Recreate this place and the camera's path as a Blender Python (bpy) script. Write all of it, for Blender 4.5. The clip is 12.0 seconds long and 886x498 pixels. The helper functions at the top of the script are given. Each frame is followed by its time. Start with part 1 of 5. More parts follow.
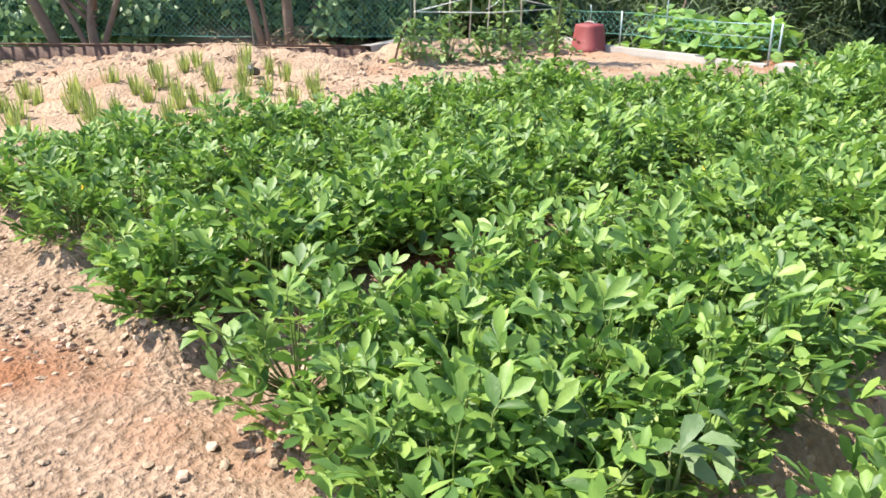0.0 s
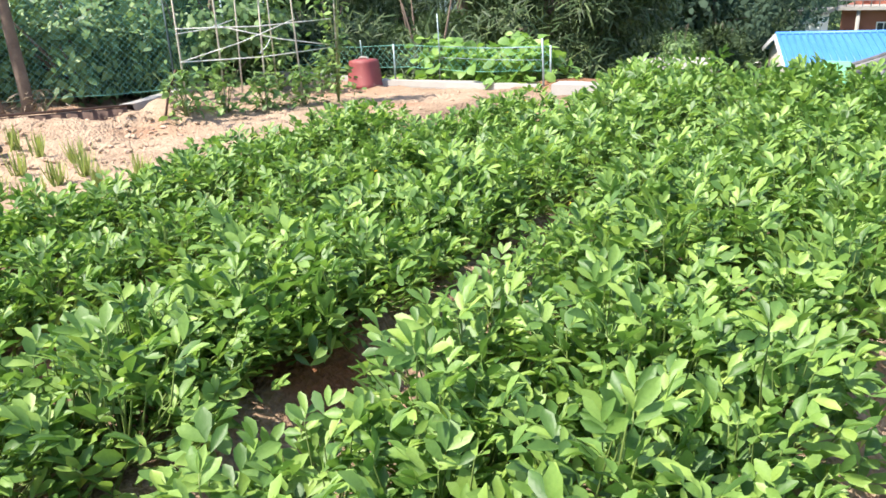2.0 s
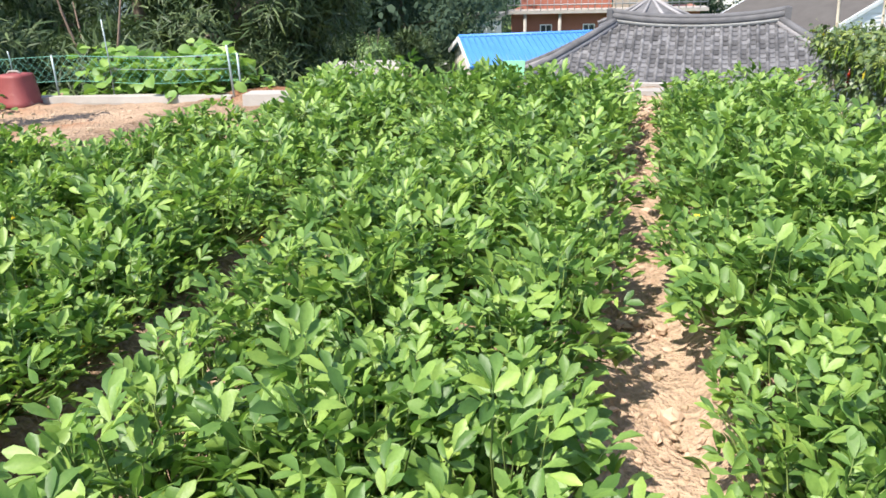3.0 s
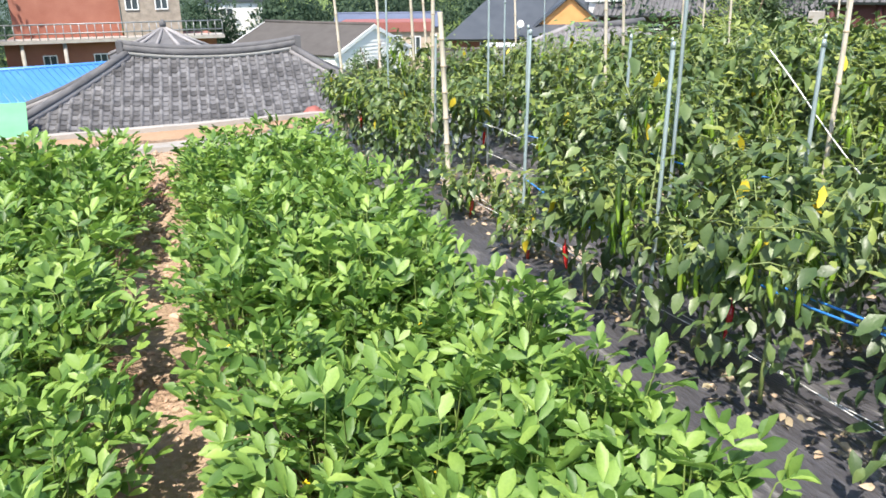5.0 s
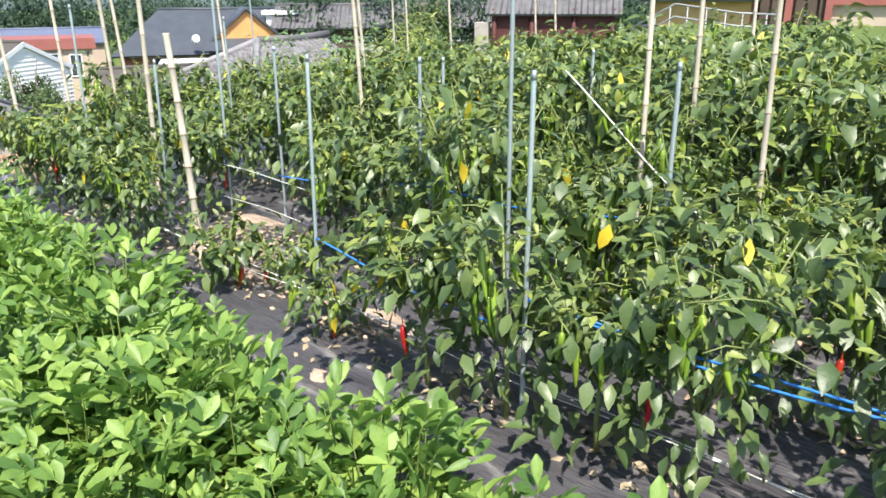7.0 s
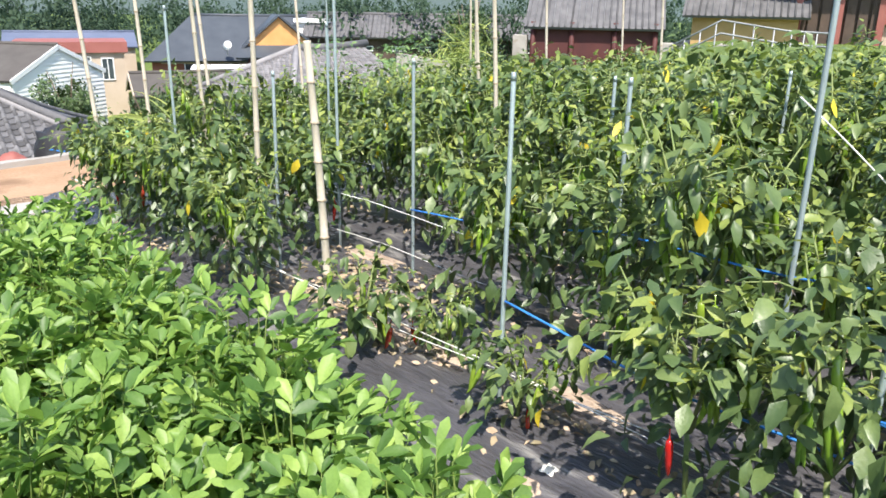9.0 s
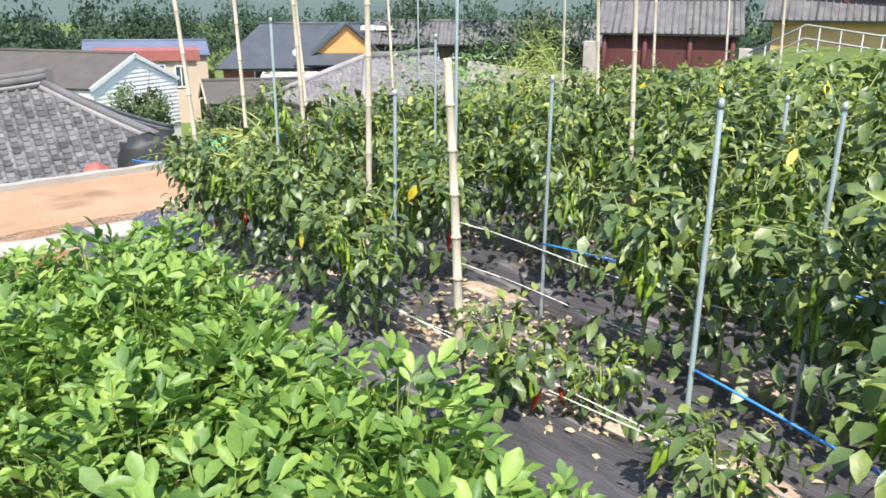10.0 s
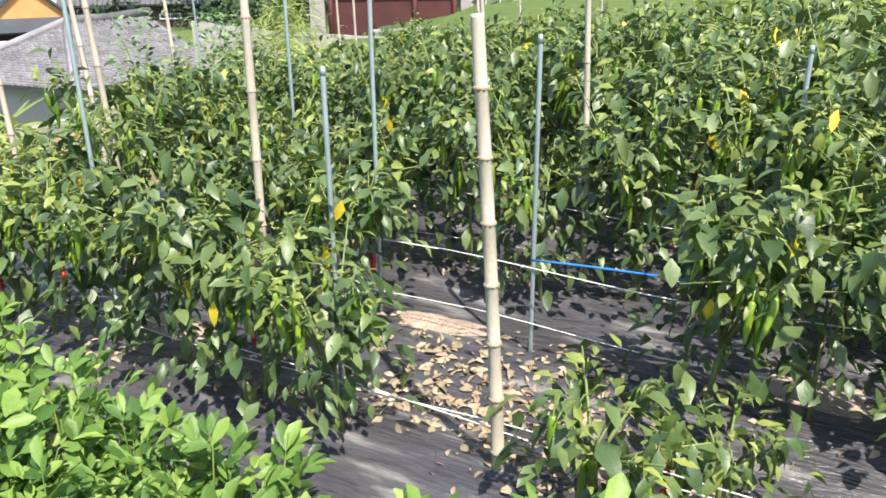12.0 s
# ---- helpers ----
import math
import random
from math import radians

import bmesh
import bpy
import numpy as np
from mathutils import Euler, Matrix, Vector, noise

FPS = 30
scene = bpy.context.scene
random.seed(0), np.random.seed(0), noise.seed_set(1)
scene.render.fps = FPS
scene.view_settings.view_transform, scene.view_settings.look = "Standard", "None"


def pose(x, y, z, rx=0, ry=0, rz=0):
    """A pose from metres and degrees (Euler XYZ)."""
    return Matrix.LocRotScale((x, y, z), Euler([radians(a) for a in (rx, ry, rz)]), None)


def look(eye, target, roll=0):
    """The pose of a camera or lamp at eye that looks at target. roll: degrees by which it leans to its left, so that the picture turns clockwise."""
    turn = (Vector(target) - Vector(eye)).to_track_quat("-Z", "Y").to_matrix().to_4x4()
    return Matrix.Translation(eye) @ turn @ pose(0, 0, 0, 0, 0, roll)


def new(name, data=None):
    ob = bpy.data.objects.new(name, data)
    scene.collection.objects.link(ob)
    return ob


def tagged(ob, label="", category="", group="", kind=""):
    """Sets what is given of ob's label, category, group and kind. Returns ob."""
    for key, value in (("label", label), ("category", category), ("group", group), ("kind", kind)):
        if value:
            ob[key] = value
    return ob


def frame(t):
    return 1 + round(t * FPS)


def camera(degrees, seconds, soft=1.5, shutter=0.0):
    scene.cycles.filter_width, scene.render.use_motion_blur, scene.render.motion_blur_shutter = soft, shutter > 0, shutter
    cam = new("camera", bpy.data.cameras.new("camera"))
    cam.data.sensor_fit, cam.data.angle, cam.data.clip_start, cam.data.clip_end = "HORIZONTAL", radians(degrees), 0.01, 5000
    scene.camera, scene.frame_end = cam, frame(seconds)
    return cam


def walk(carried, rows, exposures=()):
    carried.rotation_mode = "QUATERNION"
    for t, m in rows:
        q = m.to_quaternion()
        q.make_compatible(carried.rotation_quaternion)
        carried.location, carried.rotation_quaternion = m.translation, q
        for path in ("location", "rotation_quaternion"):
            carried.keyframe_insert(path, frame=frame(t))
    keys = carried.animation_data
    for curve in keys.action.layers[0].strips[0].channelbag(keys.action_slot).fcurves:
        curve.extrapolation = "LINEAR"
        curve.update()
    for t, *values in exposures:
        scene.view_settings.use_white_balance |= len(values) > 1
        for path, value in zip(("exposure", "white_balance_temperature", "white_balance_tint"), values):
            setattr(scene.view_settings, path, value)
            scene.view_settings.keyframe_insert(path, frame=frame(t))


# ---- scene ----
cam = camera(60.6, 12.0, soft=1.65)
METRES, EYE, TILT, LEAN, TURN = 6.0, 1.35, -22.0, 0.0, 52.0
ROWS = [
    (0.0, 0.0, 0.0, 0.0, -0.0, 0.0, -0.0),
    (0.5, -0.0253, 0.0305, 0.0095, 1.58, 0.39, 0.08),
    (1.0, -0.0399, 0.0551, 0.0187, -0.56, 0.91, 2.25),
    (1.5, -0.0599, 0.0769, 0.0322, -7.21, 1.39, 5.74),
    (2.0, -0.0632, 0.0977, 0.0413, -17.03, 0.98, 9.53),
    (2.5, -0.046, 0.1202, 0.0447, -27.81, -0.89, 12.98),
    (3.0, -0.0057, 0.1594, 0.0599, -38.41, -3.43, 15.85),
    (3.5, 0.0219, 0.1621, 0.0788, -48.29, -6.35, 17.97),
    (5.5, 0.1561, 0.2127, 0.1087, -81.54, -15.72, 22.6),
    (6.0, 0.1898, 0.2307, 0.1124, -89.35, -18.78, 23.1),
    (6.5, 0.2192, 0.253, 0.125, -95.71, -21.46, 22.89),
    (8.5, 0.3463, 0.3523, 0.1658, -102.22, -22.3, 20.53),
    (9.0, 0.3815, 0.3746, 0.1685, -97.22, -20.71, 20.95),
    (9.5, 0.4251, 0.3963, 0.1801, -93.21, -19.33, 21.06),
    (10.0, 0.4553, 0.4201, 0.1895, -92.45, -18.54, 21.6),
    (10.5, 0.5021, 0.4493, 0.2011, -96.11, -20.49, 22.31),
    (11.0, 0.5599, 0.4816, 0.2063, -99.42, -23.16, 22.11),
    (11.5, 0.6024, 0.4978, 0.2204, -104.55, -25.93, 21.78),
    (12.0, 0.6525, 0.5247, 0.2207, -115.21, -29.9, 20.5),
]
walk(cam, [(t, pose(0, 0, EYE, TILT, LEAN, TURN) @ pose(METRES * x, METRES * y, METRES * z, 90 + pitch, roll, yaw)) for t, x, y, z, yaw, pitch, roll in ROWS],
     exposures=((0.0, 1.10), (2.0, 1.18), (3.0, 0.94), (3.5, 0.92), (5.5, 0.94), (6.5, 0.96), (9.0, 0.92), (12.0, 0.92)))
# ==path end

# ---- light ----
SUN_AZ, SUN_EL = -142.0, 58.0            # azimuth from +y towards +x, elevation
world = bpy.data.worlds.new("sky")
scene.world = world
world.use_nodes = True
wn = world.node_tree
sky = wn.nodes.new("ShaderNodeTexSky")
sky.sky_type, sky.sun_disc = "NISHITA", False
sky.sun_elevation, sky.sun_rotation = radians(SUN_EL), radians(SUN_AZ)
wn.links.new(sky.outputs[0], wn.nodes["Background"].inputs[0])
wn.nodes["Background"].inputs[1].default_value = 0.15
sun = new("sun", bpy.data.lights.new("sun", "SUN"))
sun.data.energy, sun.data.angle, sun.data.color = 4.6, radians(0.6), (1.0, 0.94, 0.84)
sun_way = Vector((math.sin(radians(SUN_AZ)) * math.cos(radians(SUN_EL)), math.cos(radians(SUN_AZ)) * math.cos(radians(SUN_EL)), math.sin(radians(SUN_EL))))
sun.matrix_world = look(sun_way * 60, (0, 0, 0))

rng = np.random.default_rng(7)


# ---- materials ----
def mat(name, low, high, scale=8.0, rough=0.8, bump=0.3, fine=90.0, metal=0.0, vary=0.0, islands=False, through_light=0.0, stain=None, spec=0.5, coords="Object", depth=0.01, grit=0.5, stretch=None):
    """Two noise scales between two colours, fine relief, a value shift per object or island, and an optional stain colour."""
    m = bpy.data.materials.new(name)
    m.use_nodes = True
    nt = m.node_tree
    n, link = nt.nodes, nt.links.new
    bsdf = n["Principled BSDF"]
    tc = n.new("ShaderNodeTexCoord")
    if stretch:
        mp = n.new("ShaderNodeMapping")
        mp.inputs["Scale"].default_value = stretch
        link(tc.outputs[coords], mp.inputs["Vector"])
        tco = mp.outputs[0]
    else:
        tco = tc.outputs[coords]
    big = n.new("ShaderNodeTexNoise")
    big.inputs["Scale"].default_value, big.inputs["Detail"].default_value = scale, 6
    link(tco, big.inputs["Vector"])
    small = n.new("ShaderNodeTexNoise")
    small.inputs["Scale"].default_value, small.inputs["Detail"].default_value = fine, 4
    link(tco, small.inputs["Vector"])
    mixf = n.new("ShaderNodeMath")
    mixf.operation = "MULTIPLY_ADD"
    link(small.outputs[0], mixf.inputs[0])
    mixf.inputs[1].default_value = grit
    half = n.new("ShaderNodeMath")
    half.operation = "MULTIPLY_ADD"
    link(big.outputs[0], half.inputs[0])
    half.inputs[1].default_value, half.inputs[2].default_value = 1.3, -0.15 - 0.5 * grit
    link(half.outputs[0], mixf.inputs[2])
    mix = n.new("ShaderNodeMix")
    mix.data_type = "RGBA"
    mix.inputs["A"].default_value, mix.inputs["B"].default_value = (*low, 1), (*high, 1)
    link(mixf.outputs[0], mix.inputs["Factor"])
    col = mix.outputs["Result"]
    if stain:
        sn = n.new("ShaderNodeTexNoise")
        sn.inputs["Scale"].default_value, sn.inputs["Detail"].default_value = stain[1], 8
        link(tco, sn.inputs["Vector"])
        ramp = n.new("ShaderNodeValToRGB")
        ramp.color_ramp.elements[0].position, ramp.color_ramp.elements[1].position = stain[2], stain[2] + 0.12
        link(sn.outputs[0], ramp.inputs[0])
        ms = n.new("ShaderNodeMix")
        ms.data_type = "RGBA"
        link(ramp.outputs[0], ms.inputs["Factor"])
        link(col, ms.inputs["A"])
        ms.inputs["B"].default_value = (*stain[0], 1)
        col = ms.outputs["Result"]
    if vary:
        if islands:
            info = n.new("ShaderNodeNewGeometry")
            rnd = info.outputs["Random Per Island"]
        else:
            info = n.new("ShaderNodeObjectInfo")
            rnd = info.outputs["Random"]
        hsv = n.new("ShaderNodeHueSaturation")
        vm = n.new("ShaderNodeMapRange")
        vm.inputs["To Min"].default_value, vm.inputs["To Max"].default_value = 1 - vary, 1 + vary
        link(rnd, vm.inputs["Value"])
        link(vm.outputs[0], hsv.inputs["Value"])
        hm = n.new("ShaderNodeMapRange")
        hm.inputs["To Min"].default_value, hm.inputs["To Max"].default_value = 0.5 + 0.05 * vary, 0.5 - 0.05 * vary
        link(rnd, hm.inputs["Value"])
        link(hm.outputs[0], hsv.inputs["Hue"])
        link(col, hsv.inputs["Color"])
        col = hsv.outputs[0]
    link(col, bsdf.inputs["Base Color"])
    bsdf.inputs["Roughness"].default_value = rough
    bsdf.inputs["Metallic"].default_value = metal
    bsdf.inputs["Specular IOR Level"].default_value = spec
    if bump:
        b = n.new("ShaderNodeBump")
        b.inputs["Strength"].default_value, b.inputs["Distance"].default_value = bump, depth
        link(mixf.outputs[0], b.inputs["Height"])
        link(b.outputs[0], bsdf.inputs["Normal"])
    if through_light:
        tr = n.new("ShaderNodeBsdfTranslucent")
        bright = n.new("ShaderNodeHueSaturation")
        bright.inputs["Value"].default_value, bright.inputs["Saturation"].default_value = 1.5, 1.1
        link(col, bright.inputs["Color"])
        link(bright.outputs[0], tr.inputs["Color"])
        ms2 = n.new("ShaderNodeMixShader")
        ms2.inputs[0].default_value = through_light
        link(bsdf.outputs[0], ms2.inputs[1])
        link(tr.outputs[0], ms2.inputs[2])
        link(ms2.outputs[0], n["Material Output"].inputs["Surface"])
    return m


M_PEANUT = mat("peanut_leaf", (0.086, 0.172, 0.033), (0.232, 0.362, 0.083), 14, 0.46, 0.2, 160, vary=0.5, islands=True, through_light=0.3, spec=0.42)
M_PEANUT_STEM = mat("peanut_stem", (0.10, 0.16, 0.03), (0.20, 0.26, 0.07), 20, 0.6, 0.2)
M_PEPPER = mat("pepper_leaf", (0.050, 0.090, 0.028), (0.130, 0.186, 0.060), 16, 0.42, 0.2, 140, vary=0.4, islands=True, through_light=0.15, spec=0.55)
M_PEPPER_YOUNG = mat("young_pepper_leaf", (0.14, 0.200, 0.042), (0.30, 0.35, 0.09), 16, 0.45, 0.2, 140, vary=0.35, islands=True, through_light=0.3)
M_YELLOW_LEAF = mat("yellow_leaf", (0.60, 0.45, 0.03), (0.75, 0.62, 0.06), 20, 0.5, 0.2, vary=0.15, islands=True, through_light=0.3)
M_PEPPER_STEM = mat("pepper_stem", (0.10, 0.17, 0.04), (0.24, 0.26, 0.10), 20, 0.6, 0.3)
M_GREEN_FRUIT = mat("green_pepper", (0.10, 0.20, 0.02), (0.22, 0.32, 0.04), 12, 0.22, 0.05, vary=0.3, spec=0.6)
M_RED_FRUIT = mat("red_pepper", (0.30, 0.012, 0.008), (0.48, 0.045, 0.018), 12, 0.2, 0.05, vary=0.2, spec=0.6)
M_SOIL = mat("dry_soil", (0.30, 0.22, 0.165), (0.56, 0.45, 0.36), 6, 0.95, 0.9, 55, stain=((0.18, 0.105, 0.066), 1.3, 0.60), spec=0.1, depth=0.03)
M_CLOD = mat("soil_clod", (0.27, 0.185, 0.125), (0.56, 0.42, 0.305), 9, 0.95, 0.25, 70, vary=0.25, islands=True, spec=0.1)
# the stretched pale stain is soil dust plus glare streaks painted into the colour
M_MULCH = mat("black_plastic_film", (0.030, 0.029, 0.034), (0.120, 0.115, 0.125), 6, 0.34, 0.9, 34, stain=((0.25, 0.24, 0.23), 6.0, 0.575), spec=0.6, depth=0.03, stretch=(2.4, 0.45, 1.0))
M_STRAW = mat("dry_leaf_litter", (0.19, 0.13, 0.075), (0.50, 0.41, 0.28), 20, 0.8, 0.3, vary=0.35, islands=True)
M_CONCRETE = mat("pale_concrete", (0.27, 0.245, 0.22), (0.44, 0.41, 0.375), 2.2, 0.85, 0.5, 60, stain=((0.28, 0.235, 0.19), 2.5, 0.62))
M_STEEL = mat("galvanised_pipe", (0.27, 0.34, 0.355), (0.42, 0.49, 0.50), 9, 0.42, 0.15, 120, metal=0.35, vary=0.12)
M_BAMBOO = mat("dry_bamboo", (0.39, 0.335, 0.25), (0.60, 0.54, 0.44), 7, 0.6, 0.3, 80, vary=0.15)
M_BAMBOO_NODE = mat("bamboo_node", (0.26, 0.20, 0.13), (0.44, 0.36, 0.26), 9, 0.7, 0.3)
M_TWINE = mat("white_twine", (0.66, 0.65, 0.60), (0.82, 0.81, 0.77), 60, 0.7, 0.3)
M_BLUE_TWINE = mat("blue_twine", (0.02, 0.14, 0.50), (0.06, 0.30, 0.75), 40, 0.45, 0.3)
M_NET = mat("green_net", (0.13, 0.40, 0.31), (0.24, 0.55, 0.46), 10, 0.6, 0.0)
M_RUST = mat("rusty_sheet", (0.055, 0.028, 0.02), (0.14, 0.075, 0.05), 3, 0.75, 0.4, 40, stain=((0.20, 0.11, 0.06), 4, 0.6))
M_BARK = mat("bark", (0.10, 0.068, 0.05), (0.24, 0.175, 0.13), 6, 0.9, 0.9, 40, depth=0.02)
M_SHRUB = mat("shrub_leaf", (0.08, 0.15, 0.05), (0.20, 0.31, 0.11), 5, 0.5, 0.1, vary=0.5, islands=True, through_light=0.2)
M_DARK_LEAF = mat("conifer_leaf", (0.03, 0.06, 0.018), (0.085, 0.13, 0.04), 4, 0.6, 0.1, vary=0.5, islands=True, through_light=0.12)
M_GARDEN = mat("garden_tree_leaf", (0.04, 0.078, 0.026), (0.11, 0.165, 0.06), 5, 0.55, 0.1, vary=0.4, islands=True, through_light=0.15)
# far foliage: bluish, close-toned colours carry the haze of distance
M_HAZED_LEAF = mat("hazed_tree_leaf", (0.040, 0.070, 0.044), (0.068, 0.104, 0.064), 2, 0.8, 0.0, vary=0.22, islands=True, through_light=0.35, spec=0.15)
M_SQUASH = mat("squash_leaf", (0.12, 0.24, 0.04), (0.26, 0.40, 0.10), 8, 0.5, 0.3, vary=0.3, islands=True, through_light=0.3)
M_BEAN = mat("bean_leaf", (0.10, 0.19, 0.045), (0.24, 0.36, 0.11), 9, 0.5, 0.2, vary=0.4, islands=True, through_light=0.3)
M_WEED = mat("weed_leaf", (0.08, 0.14, 0.05), (0.20, 0.28, 0.12), 12, 0.5, 0.4, vary=0.2, islands=True, through_light=0.2)
M_GRASS = mat("grass_blade", (0.18, 0.25, 0.05), (0.38, 0.42, 0.15), 8, 0.6, 0.1, vary=0.35, islands=True, through_light=0.3)
M_BOX = mat("dull_red_plastic", (0.19, 0.035, 0.036), (0.29, 0.07, 0.068), 5, 0.6, 0.2, stain=((0.36, 0.17, 0.15), 6, 0.64))
M_TILE = mat("grey_clay_tile", (0.05, 0.05, 0.055), (0.16, 0.155, 0.16), 2.2, 0.8, 0.5, 30, vary=0.5, islands=True)
M_TILE_PIECE = mat("grey_clay_tile_piece", (0.05, 0.05, 0.055), (0.17, 0.165, 0.17), 2.6, 0.8, 0.5, 30, vary=0.55)
M_LIME = mat("lime_plaster", (0.30, 0.295, 0.28), (0.46, 0.45, 0.43), 3, 0.9, 0.3)
M_WHITE_WALL = mat("white_siding", (0.85, 0.83, 0.80), (0.90, 0.89, 0.86), 1, 0.6, 0.1)
M_CREAM = mat("cream_wall", (0.42, 0.33, 0.25), (0.55, 0.45, 0.36), 1, 0.8, 0.2)
M_BLUE_ROOF = mat("blue_metal_roof", (0.045, 0.18, 0.48), (0.075, 0.25, 0.60), 0.8, 0.45, 0.1, stain=((0.10, 0.26, 0.50), 1.4, 0.62))
M_NAVY = mat("faded_blue_roof", (0.085, 0.105, 0.165), (0.13, 0.15, 0.22), 1, 0.6, 0.1)
M_DARK_ROOF = mat("charcoal_metal_roof", (0.035, 0.042, 0.055), (0.075, 0.085, 0.10), 1, 0.5, 0.1)
M_BROWN_ROOF = mat("grey_brown_shingle", (0.06, 0.052, 0.048), (0.10, 0.09, 0.082), 1.5, 0.85, 0.3, 20)
M_PALE_ROOF = mat("weathered_pale_tile", (0.17, 0.16, 0.165), (0.34, 0.325, 0.33), 1.8, 0.85, 0.4, 25, vary=0.2, islands=True)
M_BRICK = mat("red_brick_wall", (0.26, 0.09, 0.06), (0.38, 0.16, 0.11), 1, 0.85, 0.3, 14)
M_STONE = mat("brown_stone_wall", (0.18, 0.15, 0.12), (0.40, 0.34, 0.28), 2.6, 0.85, 0.5, 9)
M_RED_TRIM = mat("red_painted_fascia", (0.24, 0.075, 0.06), (0.34, 0.12, 0.10), 1, 0.6, 0.1)
M_ORANGE = mat("orange_gable", (0.54, 0.25, 0.08), (0.66, 0.34, 0.13), 1.5, 0.7, 0.1)
M_DARK_RED = mat("dark_red_wood", (0.055, 0.014, 0.014), (0.11, 0.028, 0.025), 1.5, 0.7, 0.3)
M_BROWN_WOOD = mat("dark_brown_slats", (0.05, 0.035, 0.028), (0.12, 0.08, 0.06), 2, 0.75, 0.3)
M_PALE_CREAM = mat("pale_cream_render", (0.52, 0.47, 0.39), (0.66, 0.61, 0.53), 1.2, 0.85, 0.2, stain=((0.42, 0.37, 0.30), 1.5, 0.62))
M_GLASS = mat("window_glass", (0.03, 0.04, 0.05), (0.08, 0.10, 0.11), 0.6, 0.08, 0.0, spec=0.8)
M_GREEN_TARP = mat("green_tarpaulin", (0.06, 0.27, 0.13), (0.15, 0.42, 0.24), 1.5, 0.6, 0.3)
M_BLACK = mat("black_cover_sheet", (0.012, 0.012, 0.014), (0.035, 0.035, 0.04), 3, 0.55, 0.6)
M_STEEL_RAIL = mat("grey_steel_rail", (0.20, 0.21, 0.215), (0.32, 0.33, 0.34), 5, 0.5, 0.1, metal=0.5)
M_WHITE_PAINT = mat("white_paint", (0.72, 0.73, 0.74), (0.84, 0.84, 0.84), 4, 0.5, 0.1)
M_YELLOW_PETAL = mat("yellow_petal", (0.72, 0.45, 0.01), (0.85, 0.60, 0.02), 9, 0.6, 0.0, vary=0.1)


def ground_material():
    """Bare soil on the field, with a paler dry crust on trodden and heaped soil, turf and weeds beyond it."""
    m = mat("ground_soil", (0.145, 0.089, 0.054), (0.46, 0.332, 0.236), 3.6, 0.95, 0.75, 34, stain=((0.26, 0.122, 0.064), 0.9, 0.55), spec=0.1, depth=0.05, grit=1.5)
    nt = m.node_tree
    n, link = nt.nodes, nt.links.new
    bsdf = n["Principled BSDF"]
    src = bsdf.inputs["Base Color"].links[0].from_socket
    tc = next(x for x in n if x.type == "TEX_COORD")
    turf = n.new("ShaderNodeTexNoise")
    turf.inputs["Scale"].default_value, turf.inputs["Detail"].default_value = 1.4, 8
    link(tc.outputs["Object"], turf.inputs["Vector"])
    green = n.new("ShaderNodeMix")
    green.data_type = "RGBA"
    green.inputs["A"].default_value, green.inputs["B"].default_value = (0.06, 0.115, 0.03, 1), (0.20, 0.25, 0.085, 1)
    link(turf.outputs[0], green.inputs["Factor"])
    att = n.new("ShaderNodeAttribute")
    att.attribute_name = "turf"
    mix = n.new("ShaderNodeMix")
    mix.data_type = "RGBA"
    link(att.outputs["Fac"], mix.inputs["Factor"])
    link(src, mix.inputs["A"])
    link(green.outputs["Result"], mix.inputs["B"])
    dry = n.new("ShaderNodeAttribute")
    dry.attribute_name = "dry"
    crust = n.new("ShaderNodeMix")
    crust.data_type = "RGBA"
    crust.inputs["B"].default_value = (0.66, 0.48, 0.34, 1)
    link(dry.outputs["Fac"], crust.inputs["Factor"])
    link(mix.outputs["Result"], crust.inputs["A"])
    link(crust.outputs["Result"], bsdf.inputs["Base Color"])
    return m


M_GROUND = ground_material()


# ---- mesh tools ----
def quads(name, V, F, smooth=True):
    V, F = np.asarray(V, dtype=np.float32), np.asarray(F, dtype=np.int32)
    me = bpy.data.meshes.new(name)
    me.vertices.add(len(V))
    me.vertices.foreach_set("co", V.ravel())
    me.loops.add(F.size)
    me.loops.foreach_set("vertex_index", F.ravel())
    me.polygons.add(len(F))
    me.polygons.foreach_set("loop_start", np.arange(0, F.size, 4, dtype=np.int32))
    me.polygons.foreach_set("use_smooth", np.full(len(F), smooth, dtype=bool))
    me.update(calc_edges=True)
    return me


